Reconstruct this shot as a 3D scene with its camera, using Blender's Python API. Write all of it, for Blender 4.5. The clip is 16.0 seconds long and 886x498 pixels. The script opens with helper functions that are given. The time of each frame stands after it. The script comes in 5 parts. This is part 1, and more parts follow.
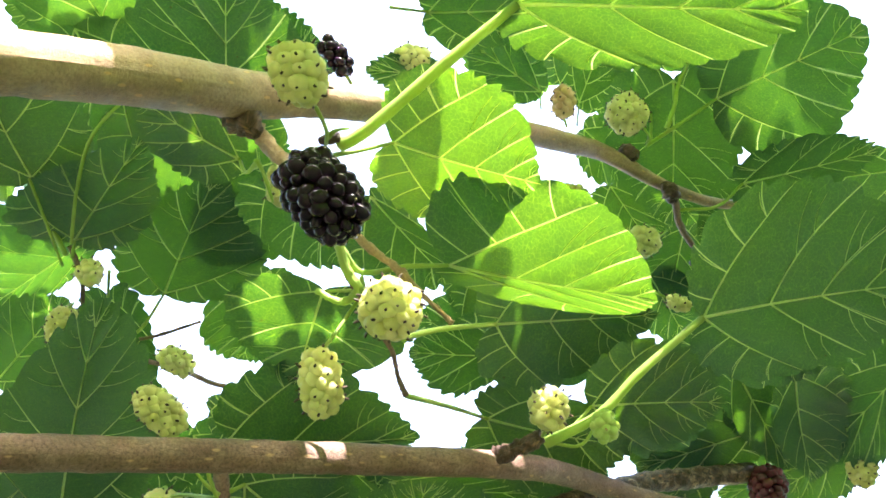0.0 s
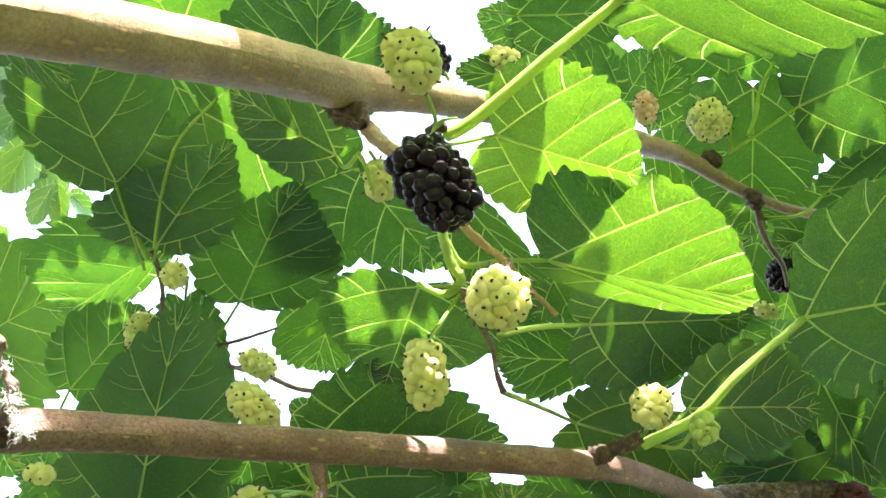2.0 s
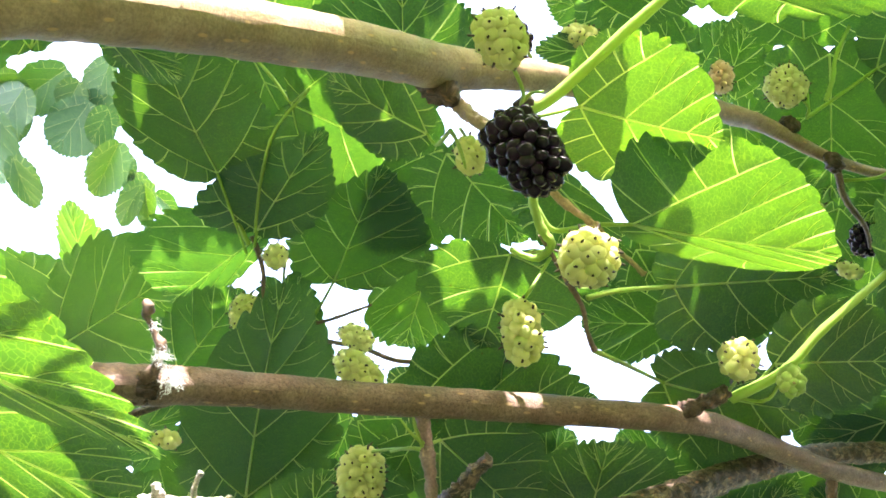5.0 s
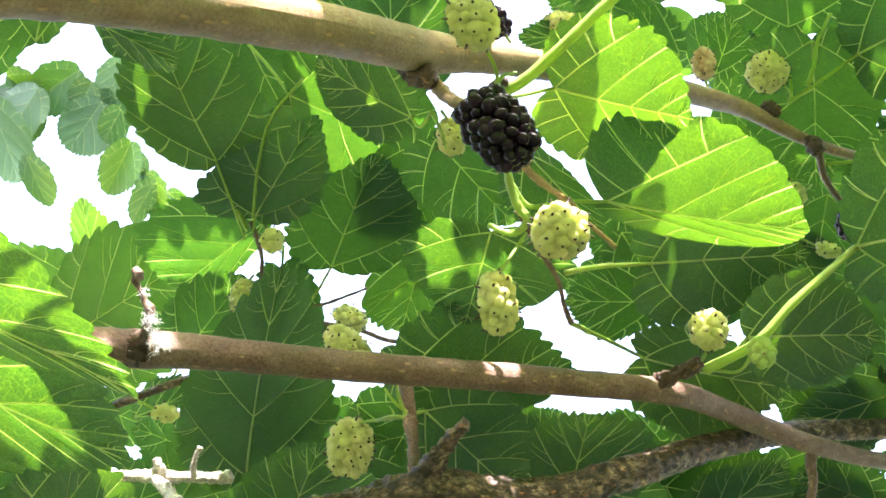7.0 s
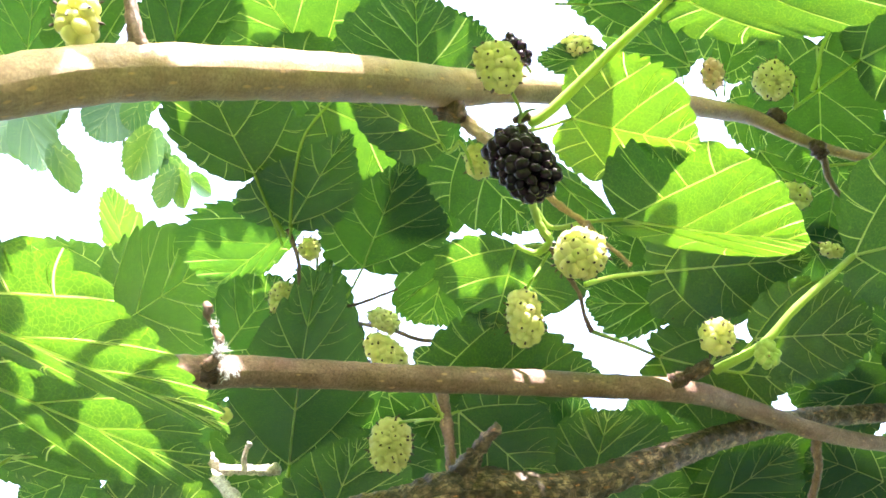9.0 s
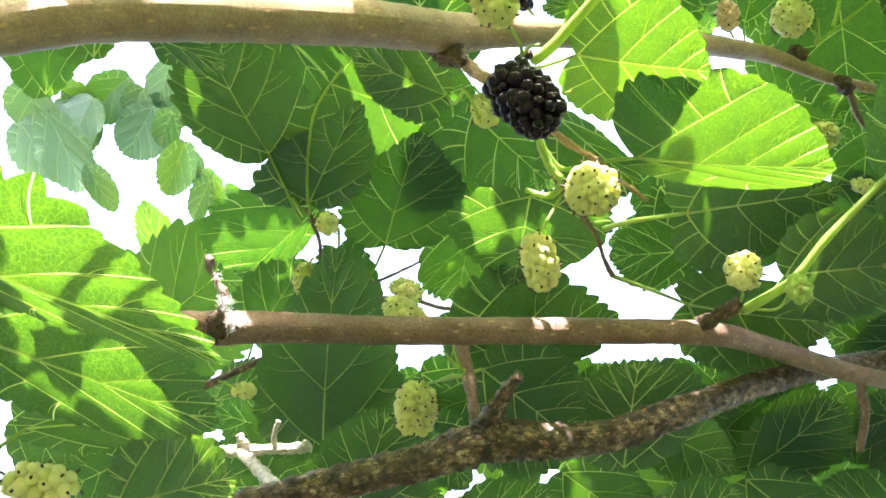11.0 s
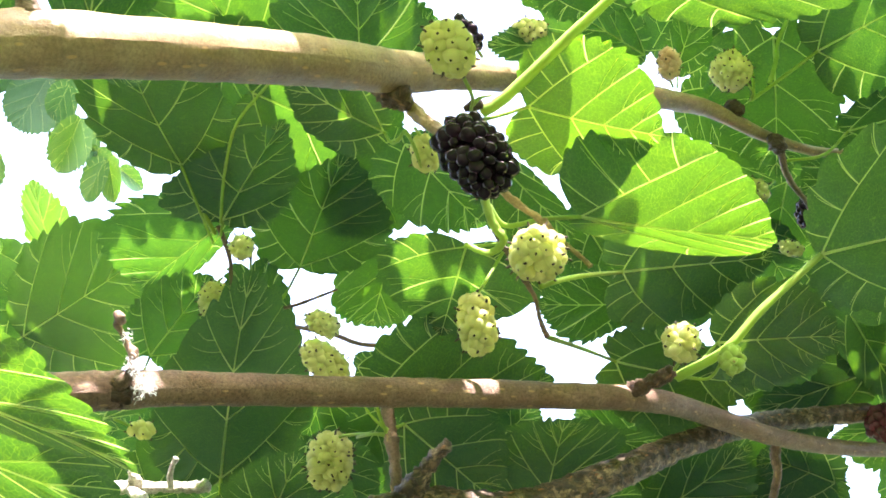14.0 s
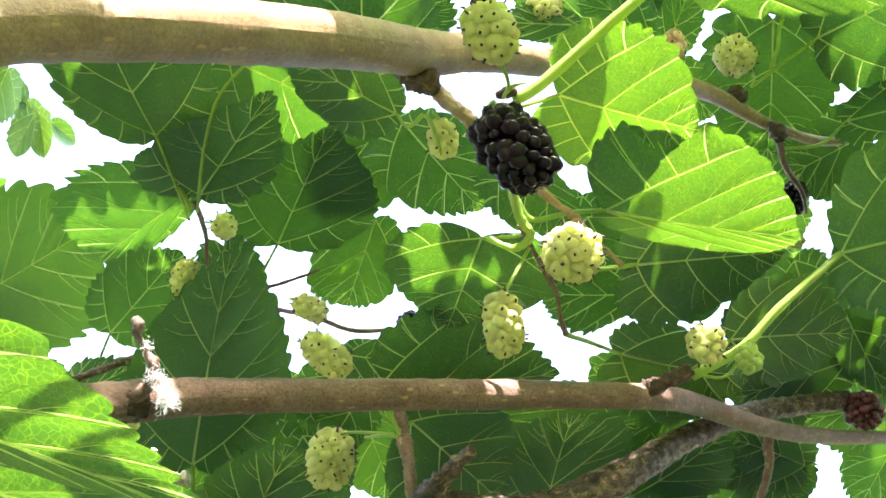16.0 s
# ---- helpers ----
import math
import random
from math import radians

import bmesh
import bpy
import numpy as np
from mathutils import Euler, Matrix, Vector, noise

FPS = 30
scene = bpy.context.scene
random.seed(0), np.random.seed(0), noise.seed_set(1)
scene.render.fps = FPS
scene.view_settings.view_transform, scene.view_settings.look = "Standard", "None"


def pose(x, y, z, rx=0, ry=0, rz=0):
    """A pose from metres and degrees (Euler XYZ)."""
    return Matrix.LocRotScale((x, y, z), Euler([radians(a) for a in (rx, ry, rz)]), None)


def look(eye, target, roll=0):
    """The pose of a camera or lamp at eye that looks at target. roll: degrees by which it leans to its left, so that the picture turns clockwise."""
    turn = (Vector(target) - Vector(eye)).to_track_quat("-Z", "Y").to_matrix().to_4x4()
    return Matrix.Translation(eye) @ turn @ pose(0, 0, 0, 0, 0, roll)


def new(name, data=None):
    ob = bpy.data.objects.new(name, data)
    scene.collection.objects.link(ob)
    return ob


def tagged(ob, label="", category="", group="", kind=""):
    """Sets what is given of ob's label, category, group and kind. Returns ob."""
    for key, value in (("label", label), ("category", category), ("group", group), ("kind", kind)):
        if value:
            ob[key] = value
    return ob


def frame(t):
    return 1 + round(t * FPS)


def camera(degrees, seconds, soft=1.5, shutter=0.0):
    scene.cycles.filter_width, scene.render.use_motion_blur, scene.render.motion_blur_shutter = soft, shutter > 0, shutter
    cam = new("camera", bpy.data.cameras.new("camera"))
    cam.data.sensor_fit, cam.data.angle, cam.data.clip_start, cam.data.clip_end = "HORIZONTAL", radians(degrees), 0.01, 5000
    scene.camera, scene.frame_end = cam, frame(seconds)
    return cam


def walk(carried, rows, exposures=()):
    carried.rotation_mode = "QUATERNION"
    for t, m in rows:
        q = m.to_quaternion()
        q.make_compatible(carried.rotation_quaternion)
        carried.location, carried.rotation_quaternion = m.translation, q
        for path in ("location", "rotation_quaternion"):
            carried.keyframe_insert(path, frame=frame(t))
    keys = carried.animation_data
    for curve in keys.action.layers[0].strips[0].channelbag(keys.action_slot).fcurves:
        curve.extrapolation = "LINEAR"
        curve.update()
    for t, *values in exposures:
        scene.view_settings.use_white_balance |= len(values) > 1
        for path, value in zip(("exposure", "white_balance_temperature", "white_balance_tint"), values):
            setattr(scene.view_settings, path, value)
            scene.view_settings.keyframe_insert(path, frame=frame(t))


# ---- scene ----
EYE, TILT = 1.6, 40.0
FRAME = pose(0, 0, EYE, TILT, 0, 0)
# seconds, centimetres right, ahead and up in the tilted frame of the first view, yaw, pitch, roll
ROWS = [
    (0.0, -0.065, -0.046, -0.145, -0.072, 0.141, 0.095),
    (0.5, 0.063, 0.031, -0.590, 0.920, 0.810, -0.046),
    (1.0, -0.486, 0.117, -0.771, 1.266, 1.108, -0.278),
    (1.5, -1.213, 0.148, -0.794, 1.637, 1.279, -0.333),
    (2.0, -1.871, 0.081, -1.223, 2.193, 2.248, -0.301),
    (2.5, -2.548, -0.027, -1.467, 2.532, 2.748, 0.005),
    (3.0, -2.931, -0.039, -1.700, 3.093, 3.053, 0.525),
    (3.5, -2.815, 0.041, -1.953, 4.286, 3.323, 0.992),
    (4.0, -2.912, -0.513, -1.858, 4.972, 2.930, 1.164),
    (4.2, -2.942, -1.015, -1.588, 5.321, 2.305, 1.351),
    (6.3, -1.173, -2.124, -2.271, 8.420, 1.068, 1.668),
    (6.5, -1.191, -2.410, -2.022, 8.153, 0.583, 1.914),
    (7.0, -1.270, -2.537, -2.687, 7.787, 1.740, 1.854),
    (7.5, -1.295, -2.939, -2.371, 7.858, 1.563, 2.137),
    (8.0, -0.662, -3.525, -1.946, 9.381, 1.382, 2.471),
    (8.5, -1.540, -4.481, -0.759, 8.164, -0.345, 2.999),
    (9.0, -1.308, -5.176, -1.086, 8.837, -0.262, 3.027),
    (9.5, -1.234, -5.475, -2.418, 9.113, 0.855, 3.604),
    (9.7, -0.556, -5.393, -2.987, 10.328, 1.276, 3.883),
    (12.0, -0.945, -3.410, -1.967, 11.469, -0.601, 7.062),
    (12.5, -1.298, -2.961, -1.145, 9.632, -0.958, 6.118),
    (13.0, -1.450, -2.658, -0.333, 7.765, -1.716, 4.979),
    (13.5, -2.049, -2.834, -1.083, 5.543, -0.293, 3.567),
    (14.0, -1.802, -2.765, -0.933, 4.962, -0.824, 3.047),
    (14.5, -1.723, -2.685, -0.287, 4.360, -2.327, 2.847),
    (15.0, -1.989, -2.432, 0.029, 3.739, -3.260, 2.670),
    (15.5, -3.196, -1.971, 0.268, 2.165, -3.919, 2.308),
    (16.0, -4.501, -1.359, 0.132, 0.480, -3.647, 1.739),
]
cam = camera(53.1, 16.0, soft=1.7)
walk(cam, [(t, FRAME @ pose(x / 100, y / 100, z / 100, 90 + pitch, roll, yaw)) for t, x, y, z, yaw, pitch, roll in ROWS],
     exposures=[(0.0, 4.28, 6250, 21), (3.5, 4.30, 6250, 21), (7.0, 4.28, 6250, 21), (7.5, 4.47, 6250, 21), (9.0, 4.54, 6250, 21), (9.6, 4.38, 6250, 21), (12.0, 4.34, 6250, 21), (14.5, 4.30, 6250, 21), (16.0, 4.22, 6250, 21)])

# ---- sky and sun ----
SUN = (FRAME.to_3x3() @ Vector((0.10, 0.03, 1.0))).normalized()
world = bpy.data.worlds.new("sky")
scene.world = world
world.use_nodes = True
wn = world.node_tree.nodes
sky = wn.new("ShaderNodeTexSky")
sky.sky_type = 'NISHITA'
sky.sun_disc = False
sky.sun_elevation = math.asin(SUN.z)
sky.sun_rotation = math.atan2(SUN.x, SUN.y)
sky.dust_density = 10.0
wn["Background"].inputs["Strength"].default_value = 0.115
haze = wn.new("ShaderNodeHueSaturation")
haze.inputs["Saturation"].default_value = 0.9
world.node_tree.links.new(sky.outputs["Color"], haze.inputs["Color"])
world.node_tree.links.new(haze.outputs["Color"], wn["Background"].inputs["Color"])
lamp = bpy.data.lights.new("sun", 'SUN')
lamp.energy, lamp.angle, lamp.color = 2.05, radians(0.53), (1.0, 0.96, 0.88)
sun_ob = new("sun", lamp)
sun_ob.matrix_world = look(SUN * 8, (0, 0, 0))


# ---- materials ----
def material(name):
    m = bpy.data.materials.new(name)
    m.use_nodes = True
    n = m.node_tree.nodes
    n.clear()
    return m, n, m.node_tree.links


def node(n, kind, **values):
    made = n.new(kind)
    for key, value in values.items():
        made.inputs[key.replace("_", " ")].default_value = value
    return made


def ramp(n, stops):
    r = n.new("ShaderNodeValToRGB")
    while len(r.color_ramp.elements) < len(stops):
        r.color_ramp.elements.new(0.5)
    for e, (p, c) in zip(r.color_ramp.elements, stops):
        e.position, e.color = p, (*c, 1) if len(c) == 3 else c
    return r


def mixed(n, links, fac, a, b, kind='MIX'):
    """Colour mix of two sockets or colours by a socket or number."""
    m = n.new("ShaderNodeMix")
    m.data_type, m.blend_type = 'RGBA', kind
    for sock, v in ((m.inputs[0], fac), (m.inputs[6], a), (m.inputs[7], b)):
        if isinstance(v, bpy.types.NodeSocket):
            links.new(v, sock)
        elif isinstance(v, (int, float)):
            sock.default_value = v
        else:
            sock.default_value = (*v, 1)
    return m.outputs[2]


def leaf_material(name, reflect, reflect2, through_a, through_b, share, gloss):
    m, n, links = material(name)
    uv = n.new("ShaderNodeUVMap"); uv.uv_map = "UVMap"
    info = n.new("ShaderNodeObjectInfo")

    def calc(op, a, b=0.0, clamp=False):
        c = n.new("ShaderNodeMath"); c.operation = op; c.use_clamp = clamp
        for sock, value in zip(c.inputs, (a, b)):
            if isinstance(value, bpy.types.NodeSocket):
                links.new(value, sock)
            else:
                sock.default_value = value
        return c.outputs[0]

    # main ribs: lines of equal lane, and the midrib
    rib = n.new("ShaderNodeUVMap"); rib.uv_map = "Rib"
    span = n.new("ShaderNodeUVMap"); span.uv_map = "Span"
    rs, ss = n.new("ShaderNodeSeparateXYZ"), n.new("ShaderNodeSeparateXYZ")
    links.new(rib.outputs[0], rs.inputs[0]); links.new(span.outputs[0], ss.inputs[0])
    near = calc('MULTIPLY', calc('PINGPONG', rs.outputs[0], 0.5), rs.outputs[1])
    lines = calc('SUBTRACT', 1.0, calc('MULTIPLY', near, 38.0), True)
    lines = calc('MULTIPLY', lines, calc('SUBTRACT', calc('MULTIPLY', rs.outputs[1], 4.0), 0.5, True))
    middle = calc('SUBTRACT', 1.0, calc('MULTIPLY', ss.outputs[0], 36.0), True)
    ribs = calc('MAXIMUM', lines, middle)
    # fine net of veinlets at two sizes
    warp = node(n, "ShaderNodeTexNoise", Scale=3.0, Detail=2.0)
    links.new(uv.outputs[0], warp.inputs["Vector"])
    shift = n.new("ShaderNodeVectorMath"); shift.operation = 'MULTIPLY_ADD'
    links.new(warp.outputs["Color"], shift.inputs[0])
    shift.inputs[1].default_value = (0.16, 0.16, 0.16)
    links.new(uv.outputs[0], shift.inputs[2])
    nets = []
    for size, lo, hi in ((2.9, 0.008, 0.024), (8.5, 0.012, 0.058)):
        v = node(n, "ShaderNodeTexVoronoi", Scale=size)
        v.feature = 'DISTANCE_TO_EDGE'
        links.new(shift.outputs[0], v.inputs["Vector"])
        r = ramp(n, [(lo, (1, 1, 1)), (hi, (0, 0, 0))])
        links.new(v.outputs["Distance"], r.inputs[0])
        nets.append(r.outputs["Color"])
    net = mixed(n, links, 0.65, nets[0], nets[1])
    blot = node(n, "ShaderNodeTexNoise", Scale=1.3, Detail=6.0, Roughness=0.6)
    links.new(uv.outputs[0], blot.inputs["Vector"])
    tone = n.new("ShaderNodeMath"); tone.operation = 'MULTIPLY_ADD'
    links.new(info.outputs["Random"], tone.inputs[0]); tone.inputs[1].default_value = 0.55
    links.new(blot.outputs["Fac"], tone.inputs[2])
    tone2 = n.new("ShaderNodeMath"); tone2.operation = 'SUBTRACT'; tone2.use_clamp = True
    links.new(tone.outputs[0], tone2.inputs[0]); tone2.inputs[1].default_value = 0.27
    body = mixed(n, links, tone2.outputs[0], reflect, reflect2)
    body = mixed(n, links, calc('MULTIPLY', net, 0.35), body, tuple(min(1, c * 1.1 + 0.003) for c in reflect2))
    body = mixed(n, links, ribs, body, (0.26, 0.36, 0.16))
    glow = mixed(n, links, tone2.outputs[0], through_a, through_b)
    glow = mixed(n, links, net, glow, (0.20, 0.36, 0.008))
    glow = mixed(n, links, ribs, glow, (0.66, 0.76, 0.24))
    # a few small brown specks
    speck = node(n, "ShaderNodeTexVoronoi", Scale=1.1)
    links.new(uv.outputs[0], speck.inputs["Vector"])
    sr = ramp(n, [(0.02, (1, 1, 1)), (0.045, (0, 0, 0))])
    links.new(speck.outputs["Distance"], sr.inputs[0])
    body = mixed(n, links, sr.outputs["Color"], body, (0.06, 0.035, 0.012))
    glow = mixed(n, links, sr.outputs["Color"], glow, (0.06, 0.03, 0.01))
    bump = node(n, "ShaderNodeBump", Strength=0.28, Distance=0.0004)
    links.new(net, bump.inputs["Height"])
    p = node(n, "ShaderNodeBsdfPrincipled", Roughness=gloss, Specular_IOR_Level=0.35)
    links.new(body, p.inputs["Base Color"]); links.new(bump.outputs[0], p.inputs["Normal"])
    tr = n.new("ShaderNodeBsdfTranslucent")
    links.new(glow, tr.inputs["Color"]); links.new(bump.outputs[0], tr.inputs["Normal"])
    mix = n.new("ShaderNodeMixShader"); links.new(calc('ADD', calc('MULTIPLY', ribs, 0.28), share), mix.inputs[0])
    out = n.new("ShaderNodeOutputMaterial")
    links.new(p.outputs[0], mix.inputs[1]); links.new(tr.outputs[0], mix.inputs[2]); links.new(mix.outputs[0], out.inputs[0])
    return m


LEAF = leaf_material("mulberry leaf", (0.038, 0.097, 0.074), (0.060, 0.140, 0.105), (0.022, 0.113, 0.010), (0.070, 0.164, 0.002), 0.46, 0.42)


def stalk_material(name, dark, light, glow, share):
    m, n, links = material(name)
    tc = n.new("ShaderNodeTexCoord")
    no = node(n, "ShaderNodeTexNoise", Scale=260.0, Detail=5.0)
    links.new(tc.outputs["Object"], no.inputs["Vector"])
    c = mixed(n, links, no.outputs["Fac"], dark, light)
    bump = node(n, "ShaderNodeBump", Strength=0.3, Distance=0.0003)
    links.new(no.outputs["Fac"], bump.inputs["Height"])
    p = node(n, "ShaderNodeBsdfPrincipled", Roughness=0.45, Specular_IOR_Level=0.4)
    links.new(c, p.inputs["Base Color"]); links.new(bump.outputs[0], p.inputs["Normal"])
    tr = node(n, "ShaderNodeBsdfTranslucent", Color=(*glow, 1))
    mix = n.new("ShaderNodeMixShader"); mix.inputs[0].default_value = share
    out = n.new("ShaderNodeOutputMaterial")
    links.new(p.outputs[0], mix.inputs[1]); links.new(tr.outputs[0], mix.inputs[2]); links.new(mix.outputs[0], out.inputs[0])
    return m


STALK = stalk_material("green stalk", (0.20, 0.33, 0.06), (0.34, 0.46, 0.10), (0.45, 0.62, 0.08), 0.3)
VEIN = stalk_material("leaf vein", (0.27, 0.37, 0.20), (0.39, 0.48, 0.29), (0.76, 0.86, 0.34), 0.58)
WEB = stalk_material("cobweb", (0.75, 0.75, 0.72), (0.85, 0.85, 0.82), (0.8, 0.8, 0.8), 0.4)


def bark_material(name, low, mid, high, spot, rough_scale, crack, mottle=0.75, stretch=(1.0, 2.2), patch=1.1, spread=0.25, flake=0.0):
    m, n, links = material(name)
    uv = n.new("ShaderNodeUVMap")
    big = node(n, "ShaderNodeTexNoise", Scale=patch, Detail=8.0, Roughness=0.62)
    links.new(uv.outputs[0], big.inputs["Vector"])
    cr = ramp(n, [(0.5 - spread, low), (0.5, mid), (0.5 + spread, high)])
    links.new(big.outputs["Fac"], cr.inputs[0])
    fine = node(n, "ShaderNodeTexNoise", Scale=rough_scale, Detail=8.0, Roughness=0.7)
    links.new(uv.outputs[0], fine.inputs["Vector"])
    grain = ramp(n, [(0.33, (0.12, 0.12, 0.12)), (0.5, (0.5, 0.5, 0.5)), (0.67, (0.85, 0.85, 0.85))])
    links.new(fine.outputs["Fac"], grain.inputs[0])
    col = mixed(n, links, mottle, cr.outputs["Color"], grain.outputs["Color"], 'OVERLAY')
    grey = n.new("ShaderNodeHueSaturation"); grey.inputs["Saturation"].default_value = 1.05
    links.new(col, grey.inputs["Color"])
    # lenticels: short pale orange marks that run along the branch
    mp = n.new("ShaderNodeMapping"); mp.inputs["Scale"].default_value = (1.25, 3.6, 1)
    links.new(uv.outputs[0], mp.inputs["Vector"])
    vo = node(n, "ShaderNodeTexVoronoi", Scale=1.5)
    links.new(mp.outputs[0], vo.inputs["Vector"])
    lr = ramp(n, [(0.17, (1, 1, 1)), (0.26, (0, 0, 0))])
    links.new(vo.outputs["Distance"], lr.inputs[0])
    pick = n.new("ShaderNodeMath"); pick.operation = 'GREATER_THAN'; pick.inputs[1].default_value = 0.6
    sep = n.new("ShaderNodeSeparateColor"); links.new(vo.outputs["Color"], sep.inputs[0])
    links.new(sep.outputs[0], pick.inputs[0])
    mul = n.new("ShaderNodeMath"); mul.operation = 'MULTIPLY'
    links.new(lr.outputs["Color"], mul.inputs[0]); links.new(pick.outputs[0], mul.inputs[1])
    edge = node(n, "ShaderNodeMath"); edge.operation = 'MULTIPLY'
    links.new(mul.outputs[0], edge.inputs[0]); edge.inputs[1].default_value = 0.8
    col = mixed(n, links, edge.outputs[0], grey.outputs[0], spot)
    # cracks
    mc = n.new("ShaderNodeMapping"); mc.inputs["Scale"].default_value = (*stretch, 1)
    links.new(uv.outputs[0], mc.inputs["Vector"])
    vc = node(n, "ShaderNodeTexVoronoi", Scale=4.0); vc.feature = 'DISTANCE_TO_EDGE'
    links.new(mc.outputs[0], vc.inputs["Vector"])
    kr = ramp(n, [(0.0, (1, 1, 1)), (0.09, (0, 0, 0))])
    links.new(vc.outputs["Distance"], kr.inputs[0])
    cm = n.new("ShaderNodeMath"); cm.operation = 'MULTIPLY'; cm.inputs[1].default_value = crack
    links.new(kr.outputs["Color"], cm.inputs[0])
    cm2 = n.new("ShaderNodeMath"); cm2.operation = 'MULTIPLY'
    links.new(cm.outputs[0], cm2.inputs[0]); links.new(big.outputs["Fac"], cm2.inputs[1])
    col = mixed(n, links, cm2.outputs[0], col, tuple(c * 0.25 for c in low))
    if flake:
        # dark patches where the outer bark has come away
        ms = n.new("ShaderNodeMapping"); ms.inputs["Scale"].default_value = (0.8, 1.5, 1)
        links.new(uv.outputs[0], ms.inputs["Vector"])
        fl = node(n, "ShaderNodeTexNoise", Scale=3.6, Detail=7.0, Roughness=0.72)
        links.new(ms.outputs[0], fl.inputs["Vector"])
        fr = ramp(n, [(0.5, (0, 0, 0)), (0.545, (flake, flake, flake))])
        links.new(fl.outputs["Fac"], fr.inputs[0])
        col = mixed(n, links, fr.outputs["Color"], col, (0.014, 0.011, 0.009))
    hsum = n.new("ShaderNodeMath"); hsum.operation = 'SUBTRACT'
    links.new(fine.outputs["Fac"], hsum.inputs[0]); links.new(cm2.outputs[0], hsum.inputs[1])
    bump = node(n, "ShaderNodeBump", Strength=0.55, Distance=0.0006)
    links.new(hsum.outputs[0], bump.inputs["Height"])
    p = node(n, "ShaderNodeBsdfPrincipled", Roughness=0.5, Specular_IOR_Level=0.35)
    links.new(col, p.inputs["Base Color"]); links.new(bump.outputs[0], p.inputs["Normal"])
    out = n.new("ShaderNodeOutputMaterial"); links.new(p.outputs[0], out.inputs[0])
    return m


BARK = bark_material("smooth bark", (0.175, 0.108, 0.055), (0.265, 0.185, 0.105), (0.355, 0.265, 0.16), (0.5, 0.29, 0.11), 9.0, 0.2, 0.4)
RED_BARK = bark_material("young reddish bark", (0.105, 0.060, 0.041), (0.170, 0.108, 0.078), (0.265, 0.182, 0.138), (0.42, 0.26, 0.14), 10.0, 0.5)
OLD_BARK = bark_material("old flaking bark", (0.018, 0.012, 0.009), (0.115, 0.077, 0.050), (0.36, 0.27, 0.175), (0.4, 0.17, 0.07), 3.8, 1.3, 0.6, (0.9, 1.5), 1.6, 0.15, 0.85)
SCAR = bark_material("bud scar bark", (0.025, 0.014, 0.010), (0.075, 0.043, 0.028), (0.16, 0.10, 0.065), (0.25, 0.13, 0.06), 9.0, 1.4)

# Dry wood, its colour paled further to stand in for strong sun.
DRY = bark_material("pale dry wood", (0.34, 0.29, 0.23), (0.50, 0.45, 0.38), (0.62, 0.57, 0.50), (0.3, 0.2, 0.12), 6.0, 1.2)


def berry_material(name, a, b, glow, share, rough, scatter, shine=0.42):
    m, n, links = material(name)
    info = n.new("ShaderNodeObjectInfo")
    tc = n.new("ShaderNodeTexCoord")
    no = node(n, "ShaderNodeTexNoise", Scale=2.2, Detail=3.0)
    links.new(tc.outputs["Object"], no.inputs["Vector"])
    s = n.new("ShaderNodeMath"); s.operation = 'MULTIPLY_ADD'; s.use_clamp = True
    links.new(info.outputs["Random"], s.inputs[0]); s.inputs[1].default_value = 0.7
    sub = n.new("ShaderNodeMath"); sub.operation = 'SUBTRACT'; sub.inputs[1].default_value = 0.35
    links.new(no.outputs["Fac"], sub.inputs[0]); links.new(sub.outputs[0], s.inputs[2])
    c = mixed(n, links, s.outputs[0], a, b)
    p = node(n, "ShaderNodeBsdfPrincipled", Roughness=rough, Specular_IOR_Level=shine)
    links.new(c, p.inputs["Base Color"])
    if scatter:
        p.inputs["Subsurface Weight"].default_value = scatter
        p.inputs["Subsurface Radius"].default_value = (1.0, 0.9, 0.35)
        p.inputs["Subsurface Scale"].default_value = 0.002
    out = n.new("ShaderNodeOutputMaterial")
    if share:
        tr = node(n, "ShaderNodeBsdfTranslucent", Color=(*glow, 1))
        mix = n.new("ShaderNodeMixShader"); mix.inputs[0].default_value = share
        links.new(p.outputs[0], mix.inputs[1]); links.new(tr.outputs[0], mix.inputs[2]); links.new(mix.outputs[0], out.inputs[0])
    else:
        links.new(p.outputs[0], out.inputs[0])
    return m


WHITE_BERRY = berry_material("unripe white berry", (0.64, 0.64, 0.25), (0.82, 0.78, 0.41), (0.82, 0.82, 0.30), 0.48, 0.3, 0.0)
GREEN_BERRY = berry_material("unripe green berry", (0.30, 0.46, 0.10), (0.5, 0.6, 0.18), (0.5, 0.7, 0.12), 0.25, 0.4, 0.0)
PINK_BERRY = berry_material("blushing berry", (0.6, 0.34, 0.2), (0.72, 0.55, 0.36), (0.7, 0.4, 0.2), 0.2, 0.35, 0.0)
BLACK_BERRY = berry_material("ripe black berry", (0.007, 0.004, 0.011), (0.014, 0.005, 0.014), (0.2, 0.0, 0.03), 0.0, 0.1, 0.0, 0.22)
RED_BERRY = berry_material("ripening dark red berry", (0.05, 0.008, 0.014), (0.11, 0.02, 0.03), (0.3, 0.02, 0.04), 0.0, 0.25, 0.0)
STIGMA = stalk_material("withered stigma", (0.02, 0.014, 0.01), (0.06, 0.035, 0.02), (0.05, 0.03, 0.01), 0.0)
TAN_STIGMA = stalk_material("dry stigma", (0.25, 0.17, 0.06), (0.4, 0.3, 0.12), (0.3, 0.2, 0.05), 0.1)


